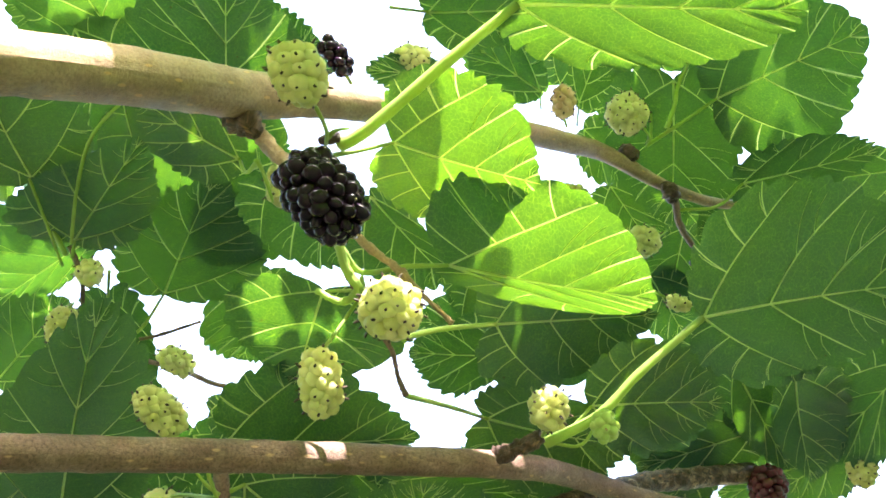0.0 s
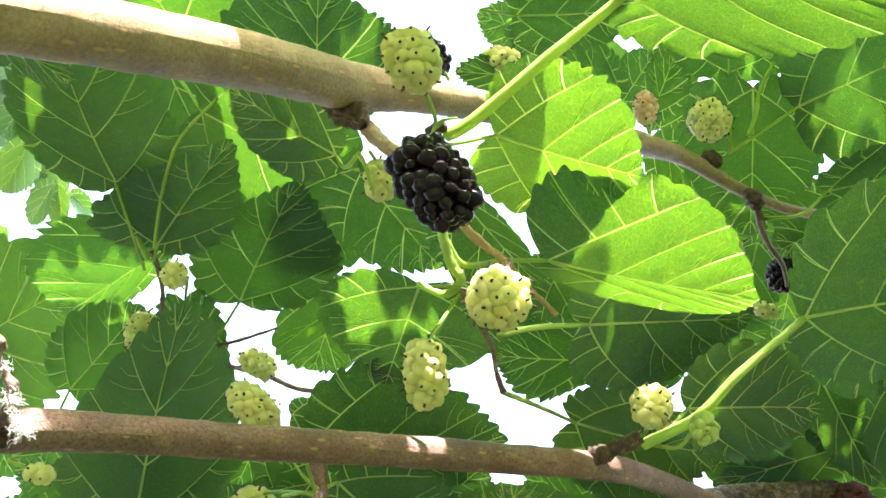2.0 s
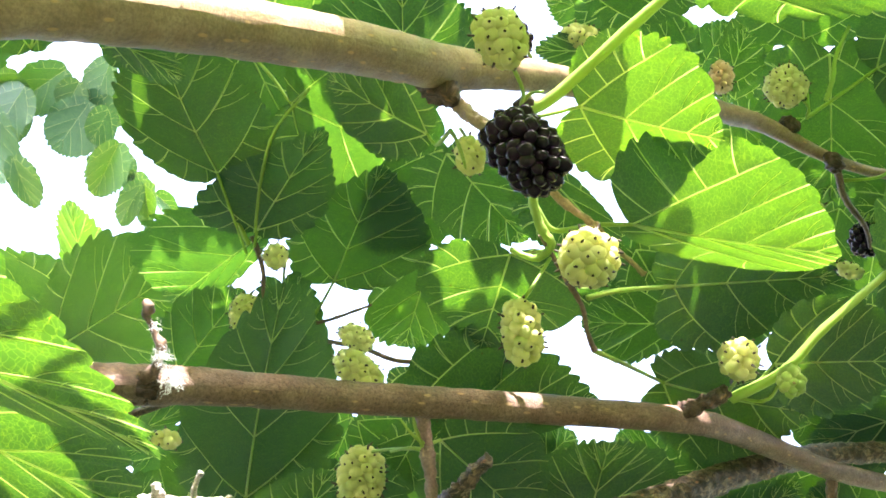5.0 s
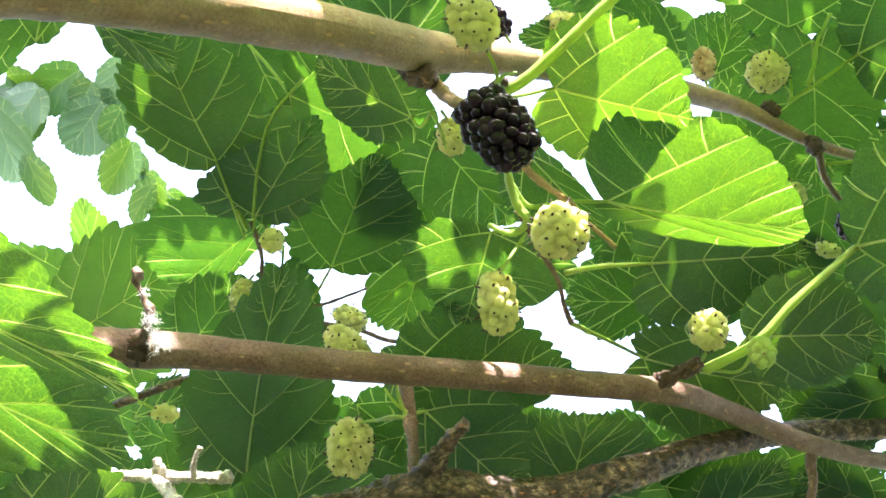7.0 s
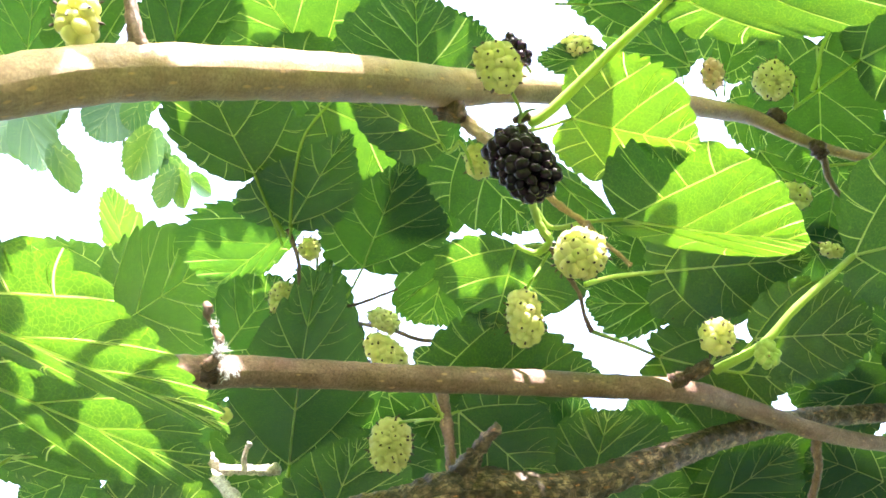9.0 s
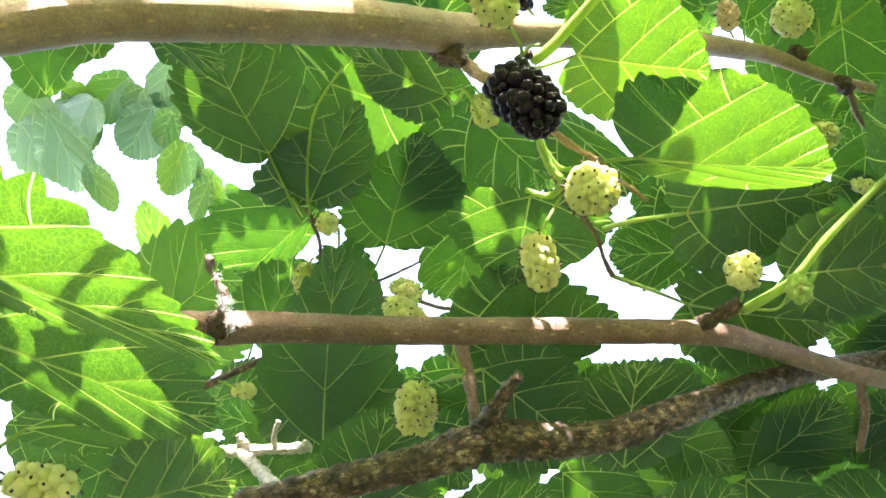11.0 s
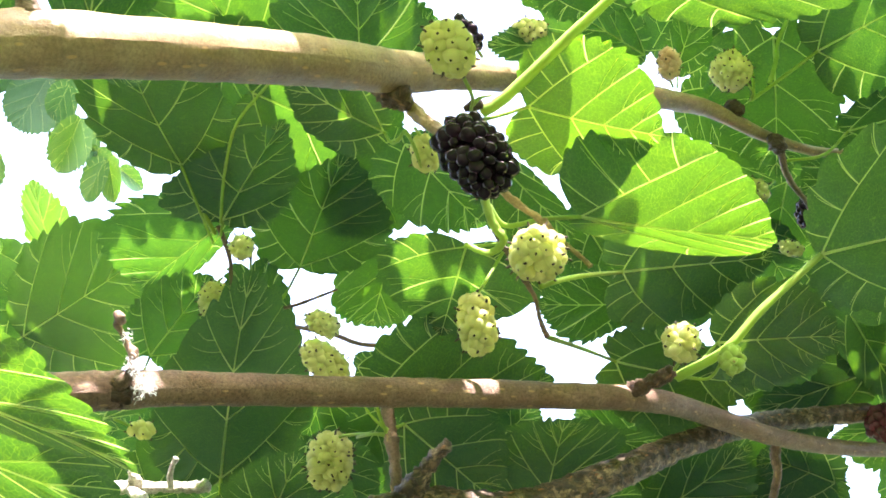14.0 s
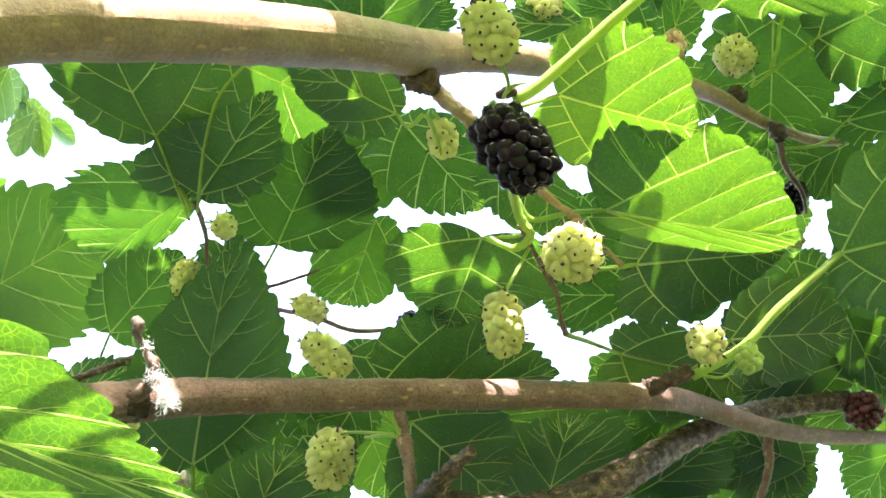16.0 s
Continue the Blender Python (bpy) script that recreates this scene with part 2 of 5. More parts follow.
def soil_material():
    m, n, links = material("grassy soil")
    tc = n.new("ShaderNodeTexCoord")
    a = node(n, "ShaderNodeTexNoise", Scale=0.7, Detail=8.0)
    b = node(n, "ShaderNodeTexNoise", Scale=45.0, Detail=6.0)
    for t in (a, b):
        links.new(tc.outputs["Object"], t.inputs["Vector"])
    r = ramp(n, [(0.4, (0.07, 0.11, 0.03)), (0.6, (0.2, 0.16, 0.1))])
    links.new(a.outputs["Fac"], r.inputs[0])
    c = mixed(n, links, 0.5, r.outputs["Color"], b.outputs["Color"], 'OVERLAY')
    p = node(n, "ShaderNodeBsdfPrincipled", Roughness=0.95)
    links.new(c, p.inputs["Base Color"])
    out = n.new("ShaderNodeOutputMaterial"); links.new(p.outputs[0], out.inputs[0])
    return m


# ---- building helpers ----
def place(p):
    """Centimetres in the tilted frame to metres in the world."""
    return FRAME @ (Vector(p) * 0.01)


def part(name, verts, faces, mat, parent=None, label="", uvs=None, smooth=True, more=None):
    """One mesh object from points in centimetres of the tilted frame; its origin is at its first point."""
    pts = np.asarray(verts, float) * 0.01
    r3, t3 = np.array(FRAME.to_3x3()), np.array(FRAME.translation)
    pts = pts @ r3.T + t3
    o = pts[0].copy()
    me = bpy.data.meshes.new(name)
    me.from_pydata((pts - o).tolist(), [], faces)
    me.materials.append(mat)
    if smooth:
        me.polygons.foreach_set("use_smooth", [True] * len(me.polygons))
    if uvs is not None:
        idx = np.zeros(len(me.loops), np.int32)
        me.loops.foreach_get("vertex_index", idx)
        for key, rows in {"UVMap": uvs, **(more or {})}.items():
            layer = me.uv_layers.new(name=key)
            layer.data.foreach_set("uv", np.asarray(rows, np.float32)[idx].ravel())
    me.update()
    ob = new(name, me)
    put_at(ob, Vector(o), parent)
    if label:
        tagged(ob, label)
    return ob


def put_at(ob, where, parent=None):
    """Set an unrotated object at a world place, under a parent if there is one."""
    spot = Vector(where)
    up = parent
    if parent is not None:
        ob.parent = parent
    while up is not None:
        spot -= up.location
        up = up.parent
    ob.location = spot


def curve_points(ctrl, n):
    """Catmull-Rom through control rows (any width), n samples a span."""
    c = np.asarray(ctrl, float)
    c = np.vstack([2 * c[0] - c[1], c, 2 * c[-1] - c[-2]])
    out = []
    for i in range(1, len(c) - 2):
        p0, p1, p2, p3 = c[i - 1:i + 3]
        for k in range(n):
            t = k / n
            out.append(0.5 * (2 * p1 + (p2 - p0) * t + (2 * p0 - 5 * p1 + 4 * p2 - p3) * t * t + (3 * p1 - p0 - 3 * p2 + p3) * t ** 3))
    out.append(c[-2])
    return np.array(out)


def tube_data(rows, sides, rough=0.0, grain=1.0, seed=0, base=0):
    """Points, faces and uv of a round tube along rows of x, y, z, radius."""
    p, r = rows[:, :3], np.maximum(rows[:, 3], 0.004)
    tan = np.gradient(p, axis=0)
    tan /= np.linalg.norm(tan, axis=1)[:, None] + 1e-9
    ref = np.array([0.1, 0.25, 1.0]) if abs(tan[0][2]) < 0.85 else np.array([1.0, 0.2, 0.1])
    verts, faces, uvs, dist = [], [], [], 0.0
    for i in range(len(p)):
        if i:
            dist += np.linalg.norm(p[i] - p[i - 1])
        a = np.cross(tan[i], ref); a /= np.linalg.norm(a) + 1e-9
        b = np.cross(tan[i], a)
        for k in range(sides + 1):
            ang = 2 * math.pi * (k % sides) / sides
            d = a * math.cos(ang) + b * math.sin(ang)
            rad = r[i]
            if rough:
                q = Vector((p[i] + d * r[i]) * grain) + Vector((seed, 0, 0))
                rad *= 1 + rough * noise.fractal(q, 1.0, 2.0, 4)
            verts.append(p[i] + d * rad)
            uvs.append((dist, ang * r[i] if k < sides else 2 * math.pi * r[i]))
    w = sides + 1
    for i in range(len(p) - 1):
        for k in range(sides):
            faces.append((base + i * w + k, base + i * w + k + 1, base + (i + 1) * w + k + 1, base + (i + 1) * w + k))
    for end in (0, len(p) - 1):
        verts.append(p[end] + tan[end] * (r[end] * (0.35 if end else -0.35)))
        uvs.append((dist if end else 0, 0))
        c = base + len(verts) - 1
        for k in range(sides):
            faces.append((c, base + end * w + k, base + end * w + k + 1))
    return verts, faces, uvs


def tube(name, ctrl, mat, parent=None, label="", sides=12, n=8, rough=0.0, grain=1.0, seed=0, rings=0.0):
    rows = curve_points(ctrl, n)
    if rings:
        rows[:, 3] *= 1 + rings * np.sin(np.arange(len(rows)) * 2.1) * np.sin(np.arange(len(rows)) * 0.37 + seed)
    v, f, uv = tube_data(rows, sides, rough, grain, seed)
    return part(name, v, f, mat, parent, label, uv)


# ---- leaves ----
SLIM = curve_points([(0.0, 0.0), (-0.055, 0.13), (-0.06, 0.38), (0.03, 0.72), (0.19, 0.95), (0.36, 1.0), (0.53, 0.88), (0.69, 0.63), (0.83, 0.34), (0.93, 0.12), (1.0, 0.0)], 12)
FULL = curve_points([(0.0, 0.0), (-0.06, 0.16), (-0.07, 0.42), (0.01, 0.74), (0.16, 0.95), (0.34, 1.02), (0.53, 0.98), (0.70, 0.82), (0.84, 0.54), (0.93, 0.25), (1.0, 0.0)], 12)
count = {"leaf": 0}


def leaf(parent, base, tip, left, right, stalk=(), sag=None, cup=None, full=None, thick=1.0, wave=1.0, label="", mat=None, detail=1.0, veins=True, name="leaf", cover=False, bend=0.0, basal=0.53, bite=1.0):
    """A serrate, heart-based leaf from its base, tip and widest points, with veins below and a stalk."""
    if cover:
        # a second leaf, added hidden close behind the first, darkens it
        mid = sum((Vector(p) for p in (base, tip, left, right)), Vector()) / 4
        lie = [mid * 1.05 + (Vector(p) - mid) * 0.97 for p in (base, tip, left, right)]
        leaf(parent, *lie, full=full, wave=wave, veins=False, detail=0.5)
    count["leaf"] += 1
    rng = random.Random(count["leaf"] * 7 + 1)
    B, T, L, R = (np.array(p, float) for p in (base, tip, left, right))
    size = np.linalg.norm(T - B)
    mid = B + (T - B) * 0.36
    N = np.cross(T - B, L - R)
    N /= np.linalg.norm(N) + 1e-9
    if N[1] + 0.3 * N[2] < 0:
        N = -N
    sag = rng.uniform(-0.06, 0.05) if sag is None else sag
    cup = rng.uniform(-0.10, 0.03) if cup is None else cup
    full = rng.uniform(0.35, 0.9) if full is None else full
    ph = [rng.uniform(0, 6.28) for _ in range(6)]
    width = np.linalg.norm(L - R) / 2
    calm_l, calm_r = (min(1.0, max(0.15, np.linalg.norm(p - mid) / (0.36 * size))) for p in (L, R))
    shape = SLIM * (1 - full) + FULL * full
    steps = range(len(shape))
    skew = rng.uniform(-0.02, 0.02)

    def edge_at(s):
        i = np.clip(s, 0, 1) * (len(shape) - 1)
        return np.stack([np.interp(i, steps, shape[:, 0]), np.interp(i, steps, shape[:, 1])], -1)

    low_marks = [basal * m for m in (0.0, 0.26, 0.46, 0.64, 0.82, 1.0)]
    high_marks = [basal + (1 - basal) * m for m in (0.0, 0.30, 0.54, 0.74, 0.89, 1.0)]

    def basal_vein(k):
        """The strong side vein that leaves the base."""
        e = edge_at(np.array(basal))
        return e[0] * k - 0.04 * min(1, 2 - 2 * basal) * np.sin(k * math.pi), e[1] * k

    def inside(s, k, e, sign):
        """u and v of the point k of the way along the vein line s: below the basal vein the lines leave that vein, above it the midrib."""
        s = np.asarray(s, float)
        outer = s < basal
        ku, kv = basal_vein(0.96 * np.clip((s - 0.06) / (basal - 0.06), 0, 1) ** 1.1)
        u0 = np.where(outer, ku, 0.985 * np.clip((s - basal) / (1 - basal), 0, 1) ** 0.95)
        v0 = np.where(outer, kv, 0.0)
        bow = np.where(outer, 0.012 * np.clip((basal - s) * 12, 0, 1), 0.040 + sign * skew * np.clip((s - basal) * 8, 0, 1)) * np.sin(k * math.pi) * np.clip((1 - s) * 2, 0, 1)
        return u0 + (e[..., 0] - u0) * k - bow, sign * (v0 + (e[..., 1] - v0) * k)

    def pos(u, v):
        u, v = np.asarray(u, float), np.asarray(v, float)
        side = np.where(v >= 0, v, 0)[..., None] * (L - mid) + np.where(v < 0, -v, 0)[..., None] * (R - mid)
        side = side + (bend * size * 4 * u * (1 - u))[..., None] * (L - R) / (2 * width)
        lift = sag * 4 * u * (1 - u) * size + cup * v * v * width
        calm = np.where(v >= 0, calm_l, calm_r) * size * wave
        lift = lift + 0.022 * calm * np.sin(5.0 * u + ph[0]) * np.abs(v) + 0.022 * calm * np.sin(9 * u + 3 * np.sign(v) + ph[1]) * v * v
        lift = lift + 0.010 * calm * np.sin(17 * u + 5 * v + ph[4]) * np.abs(v) ** 3
        lift = lift - 0.10 * size * np.clip(u - 0.75, 0, 1) ** 2 * 4 * math.sin(ph[2])
        return B + (T - B) * u[..., None] + side + N * lift[..., None]

    cols, teeth = 9 if veins else 4, rng.randint(13, 17)
    verts, faces, uvs, ribs, spans = [], [], [], [], []
    w = cols + 1
    k = np.linspace(0, 1, w)
    for sign, low, high, marks, rows in ((1, 0, basal - 1e-5, low_marks, 70), (1, basal, 1, high_marks, 84), (-1, 0, basal - 1e-5, low_marks, 70), (-1, basal, 1, high_marks, 84)):
        rows = int(rows * detail)
        s = np.linspace(low, high, rows + 1)
        e = edge_at(s)
        real = e * np.array([size, width])
        tan = np.gradient(real, axis=0)
        tan /= np.linalg.norm(tan, axis=1)[:, None] + 1e-9
        beat = s * teeth + 0.4 * np.sin(s * 17 + ph[5] + sign) + (0.4 if sign < 0 else 0)
        saw = beat % 1.0
        tooth = (np.sin(math.pi * saw ** 1.35) ** 0.75) * np.clip((s - 0.10) * 6, 0, 1) * np.clip((1 - s) * 9, 0, 1) * np.clip(np.abs(s - basal) * 40, 0, 1)
        tooth = tooth * ((calm_l if sign > 0 else calm_r) ** 0.5) * (0.65 + 0.6 * np.sin(np.floor(beat) * 12.9 + ph[3]) ** 2)
        nrm = np.stack([-tan[:, 1], tan[:, 0]], -1)
        out = e + (nrm * 0.037 + tan * 0.022) * bite * size * tooth[:, None] / np.array([size, width])
        lane = np.interp(s, marks, range(len(marks)))
        u, v = inside(s[:, None], k[None, :], out[:, None, :], sign)
        flat = np.stack([u * size, v * width], -1)
        gap = np.linalg.norm(np.gradient(flat, axis=0), axis=2) / np.gradient(lane)[:, None]
        grid = pos(u, v)
        calm = calm_l if sign > 0 else calm_r
        puff = 0.009 * size * np.sin(math.pi * (lane % 1.0))[:, None] * (4 * k * (1 - k)) ** 0.7 * np.clip(gap / 0.8, 0, 1) ** 1.5 * calm
        grid = grid + N * puff[..., None]
        reach = np.linalg.norm(flat - flat[:, :1], axis=2)
        b0 = len(verts)
        verts.extend(grid.reshape(-1, 3))
        uvs.extend(np.stack([u * size + count["leaf"] * 3.1, v * width + count["leaf"] * 1.7], -1).reshape(-1, 2))
        ribs.extend(np.stack([np.broadcast_to(lane[:, None], gap.shape), gap + 0.02], -1).reshape(-1, 2))
        spans.extend(np.stack([reach * 0.85, u], -1).reshape(-1, 2))
        for i in range(rows):
            for j in range(cols):
                q = (b0 + i * w + j, b0 + i * w + j + 1, b0 + (i + 1) * w + j + 1, b0 + (i + 1) * w + j)
                faces.append(q if sign > 0 else q[::-1])
    ob = part(name, verts, faces, mat or LEAF, parent, label, uvs, more={"Rib": ribs, "Span": spans})
    if not veins:
        return ob
    vv, vf = [], []

    def vein(u, v, r0, r1):
        """A low ridge on the underside, one sheet thick."""
        pts = pos(u, v)
        t = np.gradient(pts, axis=0)
        t /= np.linalg.norm(t, axis=1)[:, None] + 1e-9
        across = np.cross(t, N)
        rad = np.linspace(r0, r1, len(pts))[:, None]
        b0 = len(vv)
        for q in np.stack([pts - across * rad - N * 0.01, pts - across * rad * 0.55 - N * (rad * 0.75 + 0.01), pts + across * rad * 0.55 - N * (rad * 0.75 + 0.01), pts + across * rad - N * 0.01], 1):
            vv.extend(q)
        for i in range(len(pts) - 1):
            for j in range(3):
                vf.append((b0 + i * 4 + j, b0 + i * 4 + j + 1, b0 + i * 4 + j + 5, b0 + i * 4 + j + 4))

    scale = (size / 6.0) ** 0.5
    vein(np.linspace(0, 0.97, 16), np.zeros(16), 0.052 * scale, 0.009)
    t, fine = np.linspace(0, 1, 6), np.linspace(0, 0.96, 10)
    for sign in (1, -1):
        u, v = basal_vein(np.linspace(0, 0.97, 12))
        vein(u, sign * v, 0.037 * scale, 0.008)
        narrow = (calm_l if sign > 0 else calm_r) < 0.7
        for sl in low_marks[1:-1:3 if narrow else 1]:
            u, v = inside(sl, fine, edge_at(np.array(sl)), sign)
            vein(u, v, 0.018 * scale, 0.005)
        for before, sl in zip(high_marks, high_marks[1:-1]):
            u, v = inside(sl, fine, edge_at(np.array(sl)), sign)
            vein(u, v, (0.016 if narrow else 0.029) * scale, 0.006)
            for j, share in () if narrow else ((4, 0.42), (6, 0.72)):
                s2 = before + (sl - before) * (share + rng.uniform(-0.06, 0.06))
                u2, v2 = inside(s2, 0.93, edge_at(np.array(s2)), sign)
                vein(u[j] + (u2 - u[j]) * t - 0.014 * np.sin(t * math.pi), v[j] + (v2 - v[j]) * t, 0.012 * scale, 0.005)
    part("vein", vv, vf, VEIN, ob, "paler raised vein network")
    if len(stalk):
        ctrl = [(*base, 0.06 * scale * thick)] + [(*p, (0.075 * scale + 0.01 * i) * thick) for i, p in enumerate(stalk)]
        tube("petiole", ctrl, STALK, ob, "slender green leaf stalk", sides=8, n=6, rough=0.12, grain=6)
    return ob


# ---- berries ----
def drupelet_mesh(name, mat, seed):
    rng = random.Random(seed)
    rings, seg = 6, 9
    verts = [(0, 0, 1.0)]
    for i in range(1, rings):
        a = math.pi * i / rings
        for k in range(seg):
            t = 2 * math.pi * k / seg
            q = 1 + 0.06 * rng.uniform(-1, 1)
            verts.append((math.sin(a) * math.cos(t) * q, math.sin(a) * math.sin(t) * q * 0.94, math.cos(a) * (1 - 0.08 * math.cos(a) ** 2)))
    verts.append((0, 0, -1.0))
    faces = [(0, 1 + k, 1 + (k + 1) % seg) for k in range(seg)]
    for i in range(rings - 2):
        for k in range(seg):
            a, b = 1 + i * seg + k, 1 + i * seg + (k + 1) % seg
            faces.append((a, a + seg, b + seg, b))
    last = len(verts) - 1
    faces += [(last, 1 + (rings - 2) * seg + (k + 1) % seg, 1 + (rings - 2) * seg + k) for k in range(seg)]
    me = bpy.data.meshes.new(name)
    me.from_pydata(verts, [], faces)
    me.materials.append(mat)
    me.polygons.foreach_set("use_smooth", [True] * len(me.polygons))
    return me


BEADS = {}
KINDS = {
    "white": (WHITE_BERRY, STIGMA, "pale yellow-green unripe mulberry with dark stigma specks"),
    "green": (GREEN_BERRY, TAN_STIGMA, "small bright green unripe mulberry bud"),
    "pink": (PINK_BERRY, STIGMA, "pinkish half-ripe mulberry hanging among the leaves"),
    "black": (BLACK_BERRY, TAN_STIGMA, "ripe glossy black mulberry with shiny round drupelets"),
    "red": (RED_BERRY, STIGMA, "dark red ripening mulberry hanging in the shade"),
}
made = {"berry": 0}


def berry(kind, centre, axis, radius, stalk=(), bead=0.23, label=""):
    """A mulberry: a core with rings of drupelets round its axis (half its length, pointing at the free end)."""
    made["berry"] += 1
    rng = random.Random(made["berry"] * 31)
    mat, tip_mat, text = KINDS[kind]
    if kind not in BEADS:
        BEADS[kind] = [drupelet_mesh("drupelet", mat, 5 + i) for i in range(3)]
    C, A = np.array(centre, float), np.array(axis, float)
    half = np.linalg.norm(A)
    A = A / half
    side = np.cross(A, (0.3, 1, 0.2)); side /= np.linalg.norm(side)
    other = np.cross(A, side)
    inner = max(half - bead * 0.8, 0.1), max(radius - bead * 0.85, 0.08)
    verts, faces = [C - A * inner[0]], []
    for i in range(1, 8):
        t = math.pi * i / 8
        for k in range(12):
            g = 2 * math.pi * k / 12
            verts.append(C - A * inner[0] * math.cos(t) + (side * math.cos(g) + other * math.sin(g)) * inner[1] * math.sin(t) ** 0.7)
    verts.append(C + A * inner[0])
    faces = [(0, 1 + (k + 1) % 12, 1 + k) for k in range(12)]
    for i in range(6):
        for k in range(12):
            a, b = 1 + i * 12 + k, 1 + i * 12 + (k + 1) % 12
            faces.append((a, b, b + 12, a + 12))
    faces += [(85, 73 + k, 73 + (k + 1) % 12) for k in range(12)]
    ob = part("mulberry", verts, faces, mat)
    tagged(ob, label or text, "berry", "mulberries on the tree")
    r3 = np.array(FRAME.to_3x3())
    hairs_v, hairs_f = [], []
    profile = np.linspace(0, math.pi, 60)
    arc = np.concatenate([[0], np.cumsum(np.hypot(np.diff(np.cos(profile)) * inner[0], np.diff(np.sin(profile) ** 0.6) * inner[1]) * (np.sin(profile[1:]) ** 0.6 * inner[1] + 0.02))])
    total = max(16, round(4 * math.pi * inner[1] * (inner[0] * 0.55 + inner[1] * 0.45) * 1.9 / (bead * bead * 2.6)))
    for i in range(total):
        lat = float(np.interp((i + 0.5) / total * arc[-1], arc, profile))
        g = i * 2.39996 + rng.uniform(-0.12, 0.12)
        ring_r = inner[1] * math.sin(lat) ** 0.6
        radial = side * math.cos(g) + other * math.sin(g)
        along = -math.cos(lat) + rng.uniform(-0.04, 0.04)
        c = C + A * inner[0] * along + radial * ring_r
        d = radial * max(0.12, math.sin(lat)) + A * (along * 0.75)
        d /= np.linalg.norm(d)
        d = d + np.array([rng.uniform(-0.18, 0.18) for _ in range(3)]); d /= np.linalg.norm(d)
        b = new("drupelet", rng.choice(BEADS[kind]))
        b.parent = ob
        sz = bead * 0.01 * (rng.uniform(0.7, 1.22) if kind == "black" else rng.uniform(0.8, 1.15))
        rot = Vector((r3 @ d).tolist()).to_track_quat('Z', 'Y')
        spot = place(c + d * bead * (0.2 if kind in ("black", "red") else 0.1))
        b.matrix_basis = Matrix.LocRotScale(spot - ob.location, rot, (sz * rng.uniform(0.9, 1.1), sz * rng.uniform(0.82, 1.05), sz * (rng.uniform(0.9, 1.25) if kind in ("black", "red") else rng.uniform(0.82, 0.98))))
        if rng.random() < (0.85 if kind in ("white", "pink") else 0.07):
            root = c + d * bead * 1.05 + np.array([rng.uniform(-0.05, 0.05) for _ in range(3)])
            bend = np.array([rng.uniform(-1, 1) for _ in range(3)]) * 0.06
            rows = np.array([(*(root - d * 0.05), 0.04), (*(root + d * 0.035 + bend * 0.5), 0.034), (*(root + d * 0.05 + bend * 1.1), 0.012)])
            v, f, _ = tube_data(rows, 4, base=len(hairs_v))
            hairs_v.extend(v); hairs_f.extend(f)
    if hairs_v:
        tagged(part("stigma", hairs_v, hairs_f, tip_mat, ob), "tiny dry stigma hairs", kind="stuff")
    if len(stalk):
        tube("berry_stalk", [(*(C - A * half * 0.8), 0.05)] + [(*p, 0.055) for p in stalk], STALK, ob, "short green stalk", sides=7, n=5)
    return ob


def branch(ctrl, mat, label, category="branch", name="mulberry_branch", sides=28, rough=0.1, seed=0, grain=2.2, n=20):
    ob = tube(name, ctrl, mat, None, "", sides, n, rough, grain, seed)
    return tagged(ob, label, category)


def twig(parent, ctrl, mat, label="", rough=0.3, sides=12, name="twig", grain=7.0, n=10, seed=3, rings=0.06):
    return tube(name, ctrl, mat, parent, label, sides, n, rough, grain, seed, rings)


def cobweb(parent, centre, spread, strands, seed):
    """Fluffy threads caught on a twig."""
    rng = random.Random(seed)
    verts, faces = [], []
    for _ in range(strands):
        p = np.array(centre) + np.array([rng.gauss(0, spread * 0.5), rng.gauss(0, spread * 0.25), rng.gauss(0, spread * 0.6)])
        rows = []
        d = np.array([rng.gauss(0, 1), rng.gauss(0, 0.6), rng.gauss(-0.3, 1)])
        for _ in range(6):
            rows.append((*p, 0.0055))
            d = d * 0.7 + np.array([rng.gauss(0, 0.6), rng.gauss(0, 0.4), rng.gauss(-0.1, 0.6)])
            p = p + d / (np.linalg.norm(d) + 0.01) * spread * 0.22
        v, f, _ = tube_data(np.array(rows), 3, base=len(verts))
        verts.extend(v); faces.extend(f)
    return part("cobweb", verts, faces, WEB, parent, "white fluffy cobweb threads")


# ---- ground, far below the branches ----
def build_ground():
    n, size = 40, 3000.0
    verts, faces = [], []
    for i in range(n + 1):
        for j in range(n + 1):
            x = size * (2 * i / n - 1) ** 3
            y = size * (2 * j / n - 1) ** 3
            verts.append((x, y, 0.05 * noise.noise(Vector((x, y, 0)) * 0.5)))
    for i in range(n):
        for j in range(n):
            a = i * (n + 1) + j
            faces.append((a, a + n + 1, a + n + 2, a + 1))
    me = bpy.data.meshes.new("ground")
    me.from_pydata(verts, [], faces)
    me.materials.append(soil_material())
    ob = new("ground", me)
    tagged(ob, "dry grassy soil under the tree", "ground", kind="structure")


build_ground()

